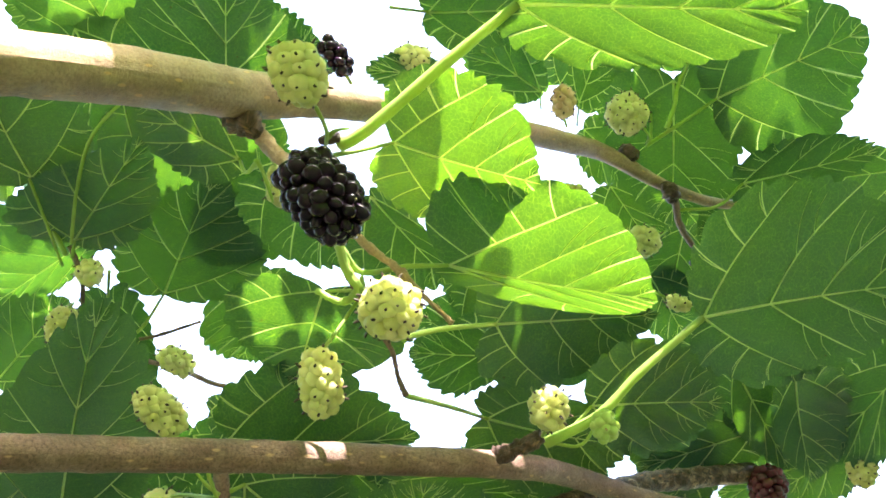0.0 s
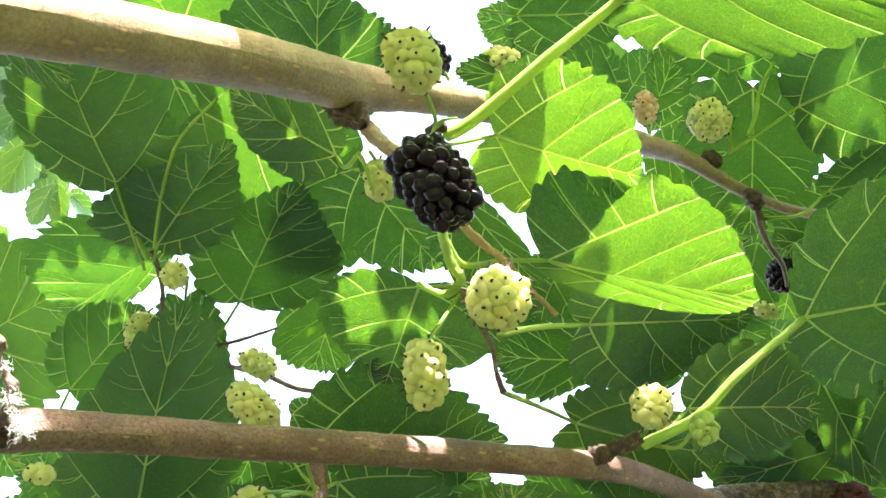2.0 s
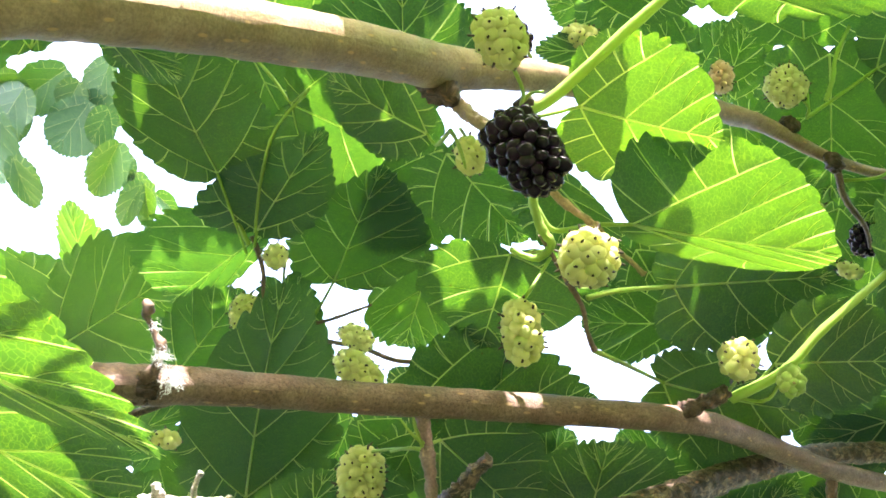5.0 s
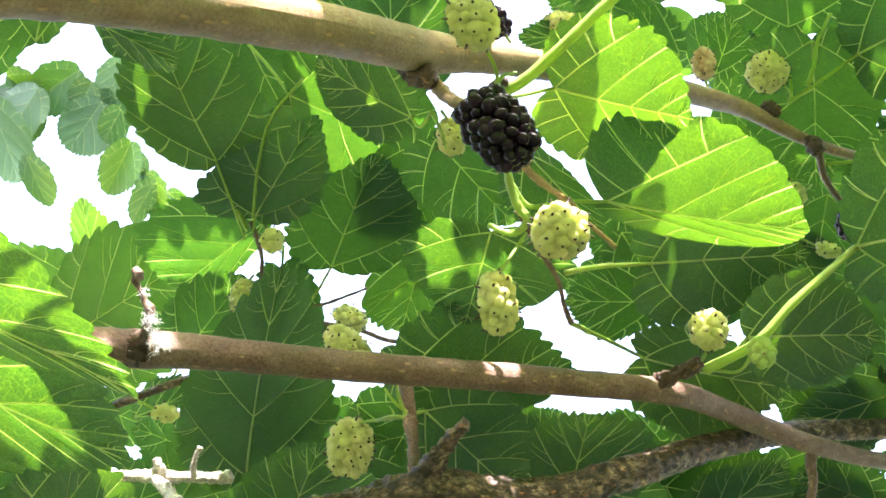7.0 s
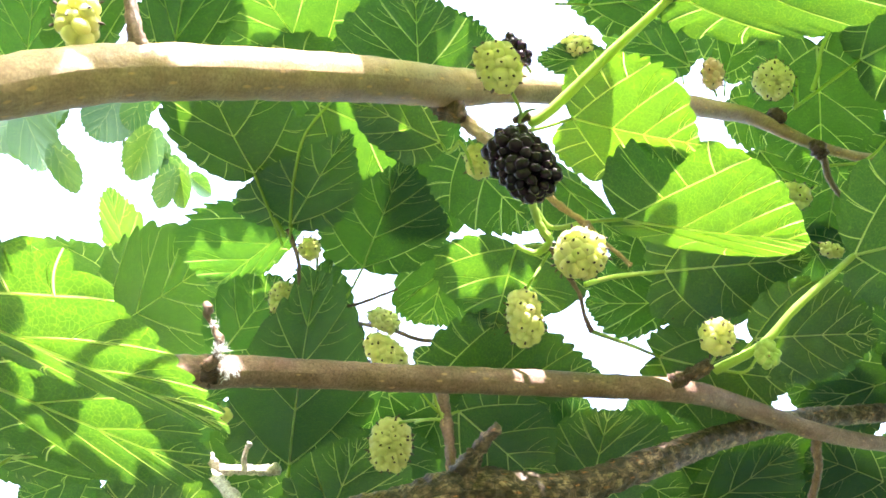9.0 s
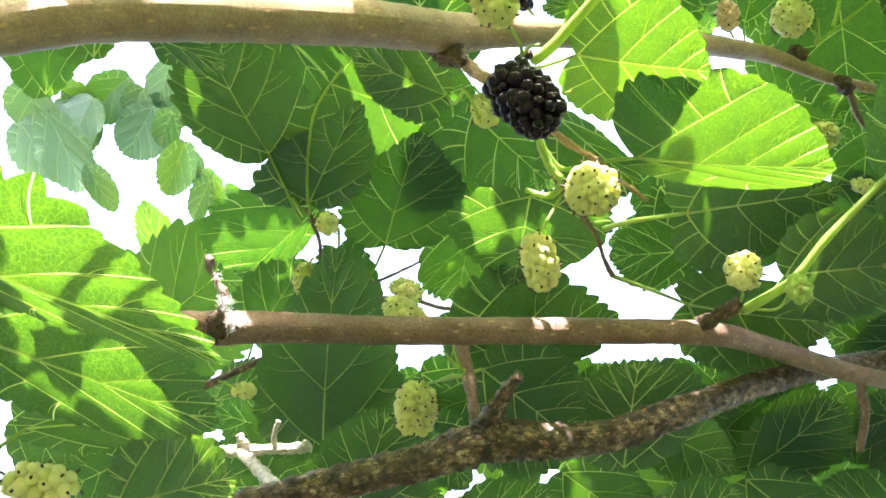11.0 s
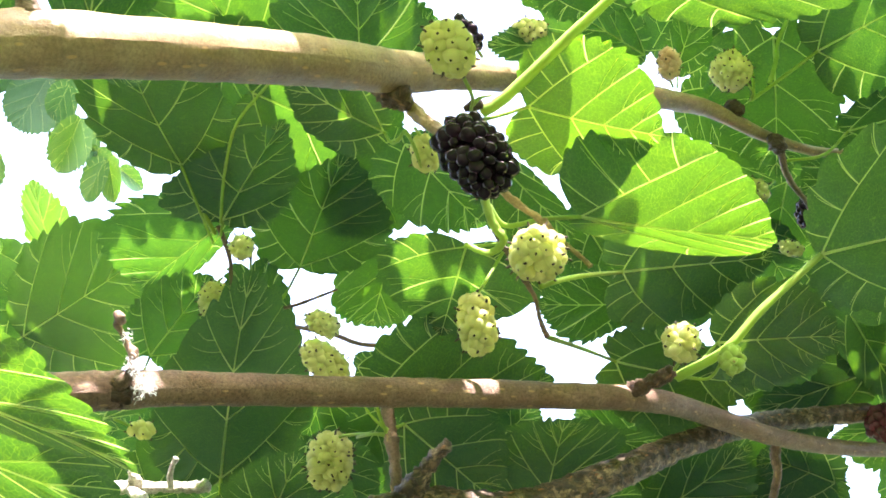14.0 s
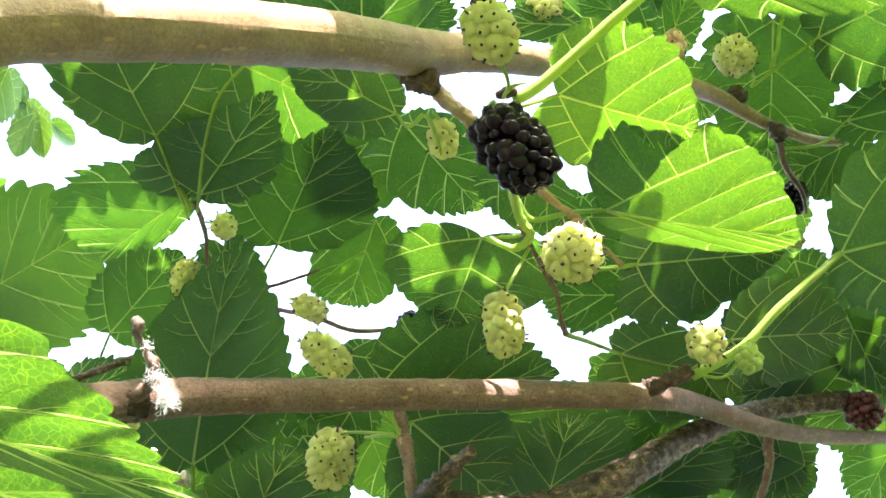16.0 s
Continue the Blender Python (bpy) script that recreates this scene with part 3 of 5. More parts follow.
# ---- the trunk that carries the boughs, beside and behind the view ----
def build_trunk():
    back = FRAME.inverted()
    def row(x, y, z, r):
        p = back @ Vector((x, y, z)) * 100
        return (p.x, p.y, p.z, r)
    ob = branch([row(-0.62, -0.52, -0.15, 17), row(-0.61, -0.52, 0.08, 13), row(-0.58, -0.50, 0.6, 10), row(-0.60, -0.47, 1.2, 9), row(-0.55, -0.44, 1.75, 8), row(-0.50, -0.36, 2.3, 5), row(-0.42, -0.25, 2.8, 2)],
                OLD_BARK, "old rough-barked mulberry tree standing beside the view", "tree", "mulberry_tree", rough=0.15, grain=0.2, seed=12)
    twig(ob, [row(-0.58, -0.46, 1.35, 4), row(-0.40, -0.25, 1.50, 1.4), row(-0.26, -0.08, 1.58, 0.8), (-13.40, 8.20, 1.64, 0.6)], BARK, "thick limb running into the upper branch", 0.05, 20, "limb", rings=0.0)
    twig(ob, [row(-0.55, -0.45, 1.7, 4), row(-0.3, -0.75, 1.85, 3), row(0.1, -0.95, 1.85, 2), row(0.5, -1.0, 1.95, 1)], OLD_BARK, "crooked side limb", 0.1, 14, "limb", rings=0.0)


build_trunk()

# ---- branches ----
UPPER = branch([(-13.40, 8.20, 1.64, 0.6), (-12.32, 10.60, 2.43, 0.62), (-10.53, 13.40, 3.10, 0.64), (-7.19, 19.30, 3.72, 0.66), (-5.15, 23.20, 3.97, 0.64), (-3.60, 25.00, 4.17, 0.55), (-1.14, 27.40, 4.14, 0.46), (2.23, 30.30, 4.01, 0.42), (4.54, 33.00, 3.91, 0.4), (6.41, 35.20, 3.73, 0.34), (9.58, 37.00, 2.43, 0.24), (12.67, 38.50, 1.87, 0.2), (16.23, 40.00, 2.76, 0.1)], BARK, 'thick smooth grey-brown mulberry branch with orange lenticels', seed=1, rough=0.055)
LOWER = branch([(-17.6, 17.2, -3.9, 0.51), (-14.4, 16.3, -3.95, 0.5), (-12.54, 16.4, -4.02, 0.482), (-11.51, 17.7, -4.2, 0.469), (-10.24, 19.0, -4.45, 0.443), (-7.06, 21.8, -5.15, 0.43), (-3.08, 24.2, -5.8, 0.436), (1.79, 26.9, -6.65, 0.405), (4.21, 30.2, -7.79, 0.398), (8.13, 33.8, -9.74, 0.368), (12.79, 38.0, -11.39, 0.327), (20.15, 44.0, -13.2, 0.287)], RED_BARK, 'long reddish-brown mulberry branch below the berries', seed=2, rough=0.07)
ROUGH = branch([(-17.25, 18.8, -10.38, 0.368), (-14.18, 20, -9.9, 0.414), (-10.89, 21, -9.55, 0.483), (-7.48, 22, -9.19, 0.552), (-5.24, 22.8, -8.89, 0.632), (-2.29, 24.3, -9.35, 0.517), (0.58, 26.5, -9.16, 0.517), (4.06, 31, -9.17, 0.460), (8.31, 36, -9.59, 0.437), (14.29, 41, -10.4, 0.437)], OLD_BARK, 'old rough mulberry branch with dark flaking bark', seed=4, rough=0.2, grain=3.5, sides=40, n=40)
BACK = branch([(9.70, 37.20, 2.11, 0.16), (10.02, 37.30, 0.83, 0.14), (10.86, 37.60, -0.33, 0.1), (11.20, 38.00, -1.26, 0.08)], RED_BARK, 'thin brown leafy twig behind the upper branch', 'twig', 'mulberry_twig', 10, 0.2, 5, 5.0)
LEFT = branch([(-15.62, 37.00, 0.08, 0.1), (-15.47, 37.30, -0.52, 0.12), (-15.33, 37.60, -1.49, 0.1), (-15.29, 38.00, -2.96, 0.1), (-13.14, 37.00, -4.39, 0.1), (-10.30, 35.00, -4.84, 0.1), (-8.64, 34.50, -5.37, 0.1), (-6.86, 34.50, -5.38, 0.08)], RED_BARK, 'thin brown twig carrying broad dark leaves', 'twig', 'mulberry_twig', 10, 0.2, 6, 5.0)
FAR = branch([(45.15, 70.00, 20.85, 0.6), (20.06, 66.00, 26.85, 0.55), (-9.63, 64.00, 30.89, 0.5), (-45.48, 68.00, 37.59, 0.4)], RED_BARK, 'distant mulberry bough with leaves in the light', 'bough', 'mulberry_bough', 10, 0.15, 7, 4.0)
NEAR = branch([(-16.04, 10.00, -0.29, 0.25), (-16.19, 11.00, -1.91, 0.22), (-16.17, 11.80, -2.96, 0.2), (-16.65, 13.00, -5.58, 0.16)], RED_BARK, 'near twig with large bright sunlit leaves', 'twig', 'mulberry_twig', 12, 0.12, 8, 4.0)
twig(UPPER, [(-5.42, 24.00, 3.65, 0.24), (-4.62, 22.90, 2.71, 0.2), (-3.94, 22.30, 2.04, 0.19), (-3.08, 22.30, 1.21, 0.13), (-2.10, 22.50, 0.14, 0.11), (-1.26, 22.80, -0.57, 0.1), (-1.08, 22.80, -0.74, 0.12), (-0.68, 23.00, -1.17, 0.08), (0.05, 23.20, -1.88, 0.07), (0.20, 23.20, -2.04, 0.1)], BARK, "short crooked twig with a bud scar", rough=0.55, grain=4.5, rings=0.0, sides=18)
twig(LOWER, [(-11.53, 17.50, -4.25, 0.26), (-11.34, 17.30, -4.03, 0.24), (-11.03, 17.10, -3.77, 0.13), (-10.89, 17.00, -3.47, 0.1), (-10.83, 16.95, -3.25, 0.13), (-10.96, 16.95, -3.03, 0.075), (-11.03, 16.90, -2.75, 0.07), (-11.13, 16.90, -2.58, 0.1), (-11.07, 16.90, -2.43, 0.14), (-11.15, 16.90, -2.27, 0.08)], RED_BARK, "broken dry twig stub")
twig(LOWER, [(1.46, 26.70, -6.45, 0.27), (1.75, 26.50, -6.24, 0.3), (2.08, 26.40, -6.05, 0.22), (2.49, 26.30, -5.86, 0.24), (2.87, 26.20, -5.59, 0.19)], SCAR, "stubby ringed spur", rough=0.55, grain=4.5, rings=0.0, sides=18)
twig(LOWER, [(-6.32, 24.90, -5.86, 0.26), (-6.12, 24.40, -6.94, 0.19), (-6.06, 24.20, -7.12, 0.24), (-5.95, 23.80, -7.57, 0.17), (-5.83, 23.30, -8.47, 0.21)], RED_BARK, "short twig hanging below the branch")
twig(ROUGH, [(-5.55, 22.80, -8.75, 0.46), (-5.20, 22.60, -8.10, 0.36), (-4.84, 22.40, -7.54, 0.24), (-4.50, 22.20, -7.14, 0.20), (-4.11, 22.00, -6.76, 0.15)], OLD_BARK, "broken knobbly spur", rough=0.55, grain=4.5, rings=0.0, sides=18)
twig(LOWER, [(8.06, 33.80, -9.74, 0.22), (8.02, 34.00, -10.61, 0.2), (8.06, 34.00, -11.33, 0.17), (7.74, 34.20, -12.82, 0.16)], RED_BARK, "side twig growing downward")
twig(UPPER, [(-2.59, 23.60, -0.83, 0.07), (-2.15, 24.00, -1.66, 0.07), (-1.85, 24.30, -2.20, 0.09), (-1.47, 24.70, -2.91, 0.07), (-1.31, 25.10, -3.71, 0.07), (-1.11, 25.50, -4.28, 0.1)], RED_BARK, "thin brown shoot")
twig(UPPER, [(-3.31, 22.90, 2.54, 0.12), (-2.95, 23.30, 1.57, 0.14), (-2.77, 23.30, 0.08, 0.14), (-2.56, 23.40, -0.67, 0.14), (-2.29, 23.50, -1.15, 0.12), (-2.75, 23.70, -1.50, 0.1), (-3.47, 24.00, -1.21, 0.08)], STALK, "fresh green shoot")
twig(LEFT, [(-14.46, 39.00, -4.01, 0.08), (-12.80, 38.50, -3.88, 0.08), (-10.43, 38.00, -3.16, 0.06)], RED_BARK, "thin side twig")
twig(LOWER, [(-28.05, 40.00, -10.19, 0.12), (-26.30, 40.00, -9.53, 0.16), (-23.89, 40.00, -8.64, 0.2), (-21.85, 40.00, -7.95, 0.21), (-20.39, 40.50, -7.47, 0.2), (-18.94, 41.00, -7.19, 0.14)], OLD_BARK, "dark twig below the branch")
twig(UPPER, [(-11.02, 13.40, 5.90, 0.15), (-10.86, 13.20, 4.69, 0.15), (-10.70, 13.00, 4.00, 0.17), (-10.63, 13.00, 3.50, 0.25)], RED_BARK, "upright side twig")
twig(LOWER, [(-11.84, 17.60, -4.23, 0.3), (-11.54, 17.40, -4.20, 0.36), (-11.34, 17.40, -4.18, 0.34), (-11.23, 17.50, -4.17, 0.26)], SCAR, "dark wrinkled scar round the stub", rough=0.55, grain=4.5, rings=0.0, sides=18)
twig(UPPER, [(-5.74, 23.80, 3.86, 0.2), (-5.45, 23.30, 3.51, 0.42), (-5.13, 22.95, 3.19, 0.4), (-4.90, 22.85, 2.96, 0.26), (-4.79, 22.85, 2.85, 0.16)], SCAR, "dark wrinkled bud scar", rough=0.55, grain=4.5, rings=0.0, sides=18)
twig(LOWER, [(-6.18, 24.30, -6.82, 0.06), (-6.53, 24.20, -6.50, 0.05), (-6.82, 24.10, -6.06, 0.03)], STALK, "tuft of green stalks")
twig(LOWER, [(-6.17, 24.20, -6.99, 0.06), (-6.67, 24.30, -6.94, 0.05), (-7.30, 25.00, -7.19, 0.04)], STALK, "tuft of green stalks")
twig(LOWER, [(-6.21, 24.20, -6.89, 0.06), (-6.42, 24.00, -6.09, 0.05), (-6.30, 23.90, -5.70, 0.03)], STALK, "tuft of green stalks")
twig(UPPER, [(-5.16, 24.20, 2.37, 0.07), (-4.96, 24.20, 2.05, 0.06), (-4.79, 24.30, 1.51, 0.05), (-4.74, 24.50, 1.22, 0.03)], STALK, "small green stipules")
twig(UPPER, [(-2.95, 22.40, 2.71, 0.06), (-2.74, 22.20, 2.88, 0.05), (-2.38, 22.20, 2.94, 0.03)], STALK, "small green stipules")
twig(UPPER, [(-3.18, 22.70, 2.68, 0.1), (-2.96, 22.60, 2.74, 0.16), (-2.67, 22.50, 2.75, 0.12)], SCAR, "bud scales at the shoot base")
twig(BACK, [(9.40, 37.20, 4.99, 0.11), (9.73, 37.30, 5.91, 0.1), (10.04, 37.80, 6.96, 0.09), (10.70, 38.00, 8.26, 0.08)], STALK, "curved green leaf stalk")
twig(ROUGH, [(-20.81, 32.00, -10.13, 0.08), (-19.87, 32.00, -10.44, 0.2), (-18.43, 32.00, -10.48, 0.25), (-16.77, 32.00, -10.54, 0.22), (-15.47, 32.00, -10.55, 0.24), (-14.88, 32.00, -10.52, 0.3)], DRY, "pale dry twig in the sun", rough=0.45, grain=4.0)
twig(ROUGH, [(-16.35, 31.80, -10.52, 0.15), (-16.34, 31.70, -9.91, 0.12), (-16.06, 31.60, -9.40, 0.11), (-15.98, 31.60, -9.25, 0.12)], DRY, "pale dry twig in the sun", rough=0.45, grain=4.0)
twig(ROUGH, [(-17.87, 31.90, -10.62, 0.24), (-17.88, 31.80, -10.06, 0.22), (-17.96, 31.80, -9.73, 0.16)], DRY, "short broken side spur", rough=0.55, grain=4.5, rings=0.0, sides=18)
twig(ROUGH, [(-18.31, 32.00, -10.43, 0.2), (-17.24, 31.00, -10.75, 0.25), (-15.72, 29.00, -10.95, 0.25), (-13.72, 26.00, -10.93, 0.22)], DRY, "pale dry twig in the sun", rough=0.45, grain=4.0)
twig(UPPER, [(7.20, 36.00, 3.99, 0.2), (7.49, 35.80, 3.79, 0.32), (7.81, 35.90, 3.62, 0.22)], SCAR, "dark wrinkled bud scar", rough=0.55, grain=4.5, rings=0.0, sides=18)
twig(UPPER, [(9.12, 36.40, 2.62, 0.2), (9.29, 36.20, 2.26, 0.33), (9.48, 36.40, 1.89, 0.2)], SCAR, "dark wrinkled bud scar", rough=0.55, grain=4.5, rings=0.0, sides=18)
twig(LEFT, [(-11.70, 33.00, 5.75, 0.06), (-13.49, 34.00, 4.30, 0.07), (-14.47, 35.00, 2.42, 0.07), (-15.14, 36.00, 0.19, 0.07)], STALK, "thin green leaf stalk")
twig(LEFT, [(-16.60, 35.50, 2.80, 0.06), (-16.18, 36.00, 1.12, 0.06), (-15.70, 36.50, -0.73, 0.06)], STALK, "thin green leaf stalk")

# ---- leaves, bough by bough ----
leaf(UPPER, (-1.36, 23.90, 2.79), (2.67, 24.30, 1.71), (0.28, 23.00, 4.44), (-0.67, 25.50, 1.01), stalk=[(-2.16, 23.20, 2.51), (-2.86, 22.80, 2.33)], full=1.5, wave=.5, detail=1.4, basal=0.62)
leaf(UPPER, (0.11, 25.30, -0.55), (6.34, 26.40, -1.59), (2.15, 24.20, 1.75), (2.81, 26.30, -1.72), stalk=[(-1.04, 24.60, -0.57), (-2.22, 23.80, -0.71), (-2.70, 23.30, -0.07)], sag=.04, full=1.7, wave=.4, detail=1.6, bend=-0.04, basal=0.70, bite=0.55)
leaf(LOWER, (7.91, 27.00, -2.18), (14.84, 27.20, -1.13), (10.36, 26.40, 1.81), (11.00, 27.60, -3.95), stalk=[(5.93, 27.00, -3.90), (4.72, 27.00, -5.15), (3.06, 26.80, -5.97)], full=0.9, thick=1.7)
leaf(BACK, (11.74, 38.00, 6.38), (17.65, 36.79, 9.11), (12.98, 37.20, 10.05), (15.50, 37.90, 4.55), stalk=[(10.22, 37.60, 5.36), (8.56, 37.20, 4.28)])
leaf(UPPER, (1.82, 22.00, 6.00), (8.96, 21.60, 5.71), (4.57, 22.10, 4.52), (4.42, 21.30, 7.81), stalk=[(-0.09, 22.40, 4.51), (-1.97, 22.60, 2.96), (-2.70, 22.70, 2.57)], thick=1.9, wave=.5, detail=1.4)
leaf(FAR, (9.34, 85.00, 15.80), (1.13, 81.83, 22.84), (3.61, 84.81, 16.24), (12.35, 82.94, 20.44), stalk=[(9.37, 84.00, 13.28)])
leaf(FAR, (10.27, 88.00, 16.66), (4.04, 88.25, 16.07), (7.47, 87.68, 17.40), (7.43, 88.83, 14.73))
leaf(UPPER, (-7.56, 31.00, 4.42), (-7.34, 29.87, 9.12), (-10.54, 29.71, 7.32), (-4.88, 30.57, 6.56), stalk=[(-7.12, 30.00, 2.88)])
leaf(UPPER, (-7.47, 33.00, 6.08), (-4.53, 32.33, 7.60), (-6.81, 31.90, 8.52), (-4.73, 33.00, 6.08))
leaf(UPPER, (0.11, 30.00, 5.82), (-2.66, 29.92, 6.00), (-1.23, 29.71, 6.48), (-1.22, 30.21, 5.33))
leaf(UPPER, (-6.11, 26.40, 2.62), (-9.19, 25.80, 4.57), (-8.17, 27.00, 2.43), (-6.92, 25.00, 4.78), stalk=[(-5.72, 25.60, 2.14), (-5.24, 25.00, 2.43)], cover=True)
leaf(LEFT, (-14.82, 41.00, 6.79), (-7.24, 42.35, 3.16), (-14.11, 43.74, 2.50), (-10.29, 39.26, 9.19), stalk=[(-15.99, 41.50, 8.37), (-17.27, 42.00, 9.79)], wave=.35)
leaf(LEFT, (-18.08, 43.50, 10.81), (-15.36, 46.26, 4.29), (-19.59, 45.17, 6.96), (-13.07, 44.45, 8.67))
leaf(LEFT, (-16.92, 36.40, 2.92), (-18.72, 34.30, 8.76), (-20.58, 35.60, 5.21), (-14.23, 35.00, 5.48), stalk=[(-16.41, 36.60, 1.39), (-15.77, 37.00, -0.28)], wave=.35, thick=1.3, cover=True, full=0.9)
leaf(LEFT, (-15.30, 36.80, 0.35), (-11.47, 34.23, 4.44), (-17.17, 36.17, 2.33), (-11.85, 36.08, 1.36), stalk=[(-15.52, 37.00, -0.41)], full=0.0, cover=True)
leaf(LEFT, (-18.03, 46.00, 0.73), (-24.26, 47.50, -3.05), (-24.13, 45.40, 1.44), (-20.79, 47.50, -2.11), wave=.35, full=0.9)
leaf(LEFT, (-22.69, 45.00, -6.72), (-17.78, 41.93, -2.32), (-22.08, 42.75, -3.43), (-18.84, 44.72, -6.30), stalk=[(-23.43, 45.00, -8.31)], wave=.35)
leaf(LEFT, (-37.69, 58.00, -6.50), (-27.34, 54.89, -1.35), (-33.13, 53.66, 0.53), (-31.49, 59.51, -9.20), wave=.35)
leaf(LEFT, (-16.59, 38.20, -11.88), (-13.78, 35.80, -1.96), (-19.12, 37.20, -8.50), (-11.92, 37.20, -8.08), stalk=[(-16.14, 36.50, -13.28)], cover=True)
leaf(LEFT, (-15.15, 40.00, -2.20), (-14.33, 42.18, -7.97), (-16.50, 40.84, -4.35), (-13.30, 40.67, -3.91), stalk=[(-14.71, 39.00, -0.99)], cover=True)
leaf(LEFT, (-12.74, 40.50, -2.04), (-9.71, 37.82, 3.11), (-14.26, 39.44, 0.55), (-8.12, 39.39, -0.55), stalk=[(-13.71, 40.00, -3.69), (-14.46, 39.00, -4.01)])
leaf(LEFT, (-8.21, 42.00, -1.05), (-10.11, 44.62, -5.64), (-11.52, 43.18, -3.05), (-7.28, 43.59, -3.76))
leaf(UPPER, (-3.58, 26.20, -1.32), (-4.76, 28.00, -4.43), (-6.55, 27.00, -1.71), (-1.09, 26.80, -2.71), stalk=[(-2.42, 25.50, -1.23), (-2.28, 24.50, -0.88)], wave=.35)
leaf(LOWER, (1.66, 28.40, -2.49), (7.40, 30.00, -2.31), (2.94, 28.00, -0.92), (3.10, 29.40, -4.57), stalk=[(-0.13, 27.20, -2.54), (-1.23, 26.00, -2.71)], thick=1.2, cover=True)
leaf(LOWER, (4.67, 28.00, -5.05), (9.32, 29.50, -5.18), (6.51, 28.00, -3.06), (6.66, 29.40, -6.75), stalk=[(3.86, 27.50, -5.77)], cover=True)
leaf(LOWER, (-6.90, 28.50, -6.17), (-0.79, 30.00, -6.41), (-4.55, 28.00, -3.78), (-4.77, 29.40, -7.64), stalk=[(-6.89, 27.00, -6.40)], cover=True, full=0.25)
leaf(LOWER, (-5.98, 26.50, -7.12), (-3.13, 28.72, -10.51), (-3.27, 26.88, -6.78), (-6.16, 28.39, -10.99), stalk=[(-6.18, 25.50, -7.06)], cover=True)
leaf(LOWER, (1.48, 30.50, -5.91), (7.23, 33.00, -7.38), (3.70, 31.00, -4.94), (2.90, 33.00, -8.77), stalk=[(0.14, 28.00, -5.06), (-1.11, 25.50, -4.30)], cover=True)
leaf(LEFT, (2.44, 32.00, -3.89), (-1.29, 31.95, -3.75), (0.69, 31.40, -2.35), (0.47, 32.49, -5.19))
leaf(ROUGH, (-1.59, 29.50, -11.68), (-0.55, 28.48, -7.58), (-3.12, 28.57, -9.13), (1.49, 29.15, -9.35), cover=True)
leaf(ROUGH, (12.86, 42.00, -10.39), (8.35, 41.47, -8.98), (10.83, 40.93, -7.57), (11.06, 42.59, -11.99), stalk=[(14.69, 42.00, -10.94)], cover=True)
leaf(NEAR, (-13.73, 9.70, -1.47), (-8.16, 11.20, -4.43), (-10.49, 8.95, -0.96), (-12.10, 11.00, -3.14), sag=0.0, cup=-0.03, wave=.5, detail=1.4, full=0.15, basal=0.62)
leaf(NEAR, (-15.64, 13.00, -3.28), (-10.36, 15.00, -6.35), (-12.16, 12.60, -2.49), (-14.30, 14.30, -5.56), sag=0.0, cup=-0.03, wave=.6, full=0.9, basal=0.62)
leaf(NEAR, (-14.73, 17.20, -8.68), (-10.90, 16.60, -7.94), (-13.01, 16.60, -6.66), (-12.95, 17.40, -9.23), full=0.9, veins=True)
leaf(NEAR, (-17.41, 17.50, -6.41), (-12.69, 18.50, -7.08), (-14.98, 17.20, -6.06), (-15.90, 18.60, -7.49), stalk=[(-18.48, 17.00, -7.05)])
leaf(UPPER, (-17.09, 28.00, 5.84), (-14.51, 25.56, 10.99), (-17.22, 26.53, 9.04), (-13.72, 26.76, 8.56))
leaf(UPPER, (-23.01, 32.00, 7.76), (-20.08, 29.73, 12.56), (-23.84, 30.92, 10.12), (-19.74, 30.77, 10.44))
leaf(FAR, (-41.45, 55.00, 12.40), (-37.80, 51.55, 19.76), (-42.99, 53.05, 16.67), (-36.43, 53.14, 16.50))
leaf(UPPER, (-16.66, 26.00, 6.29), (-14.33, 26.64, 4.86), (-14.86, 26.21, 5.84), (-16.13, 26.96, 5.28))
leaf(FAR, (-16.32, 46.00, 9.86), (-19.84, 43.26, 15.77), (-21.72, 44.85, 12.44), (-13.77, 43.92, 14.40))
leaf(FAR, (-12.66, 52.00, 11.81), (-17.01, 49.57, 17.07), (-18.71, 50.87, 14.31), (-10.04, 50.76, 14.57))
leaf(FAR, (-61.54, 108.00, -2.58), (-61.98, 103.22, 8.92), (-64.21, 105.69, 3.11), (-58.25, 106.13, 2.03))
leaf(FAR, (-43.74, 75.00, -3.14), (-60.05, 74.01, -0.67), (-50.35, 73.19, 1.32), (-52.76, 76.29, -6.46))
leaf(BACK, (6.92, 45.00, 7.39), (7.84, 43.75, 10.16), (6.38, 44.25, 9.08), (8.48, 44.68, 8.12), stalk=[(6.66, 44.00, 6.06)])
leaf(BACK, (10.15, 39.00, 7.35), (10.74, 41.60, 1.04), (7.25, 39.85, 5.38), (13.26, 39.92, 5.20))
leaf(BACK, (9.66, 41.00, 8.57), (9.20, 39.18, 12.45), (6.62, 40.24, 10.24), (12.37, 40.44, 9.81), stalk=[(9.29, 39.50, 6.00), (8.91, 38.00, 4.61)])
leaf(BACK, (12.53, 37.00, 2.67), (17.53, 35.48, 3.90), (14.07, 35.80, 4.33), (14.51, 37.24, 2.09), stalk=[(11.47, 37.00, 1.72), (9.98, 37.20, 1.57)])
leaf(BACK, (20.84, 40.00, 3.52), (16.22, 40.27, 2.86), (18.36, 39.61, 4.45), (19.88, 41.75, 1.68))
leaf(ROUGH, (13.51, 34.00, -4.94), (14.89, 35.67, -9.55), (13.08, 34.69, -6.81), (16.42, 35.50, -6.29), stalk=[(13.32, 34.50, -4.79)], cover=True)
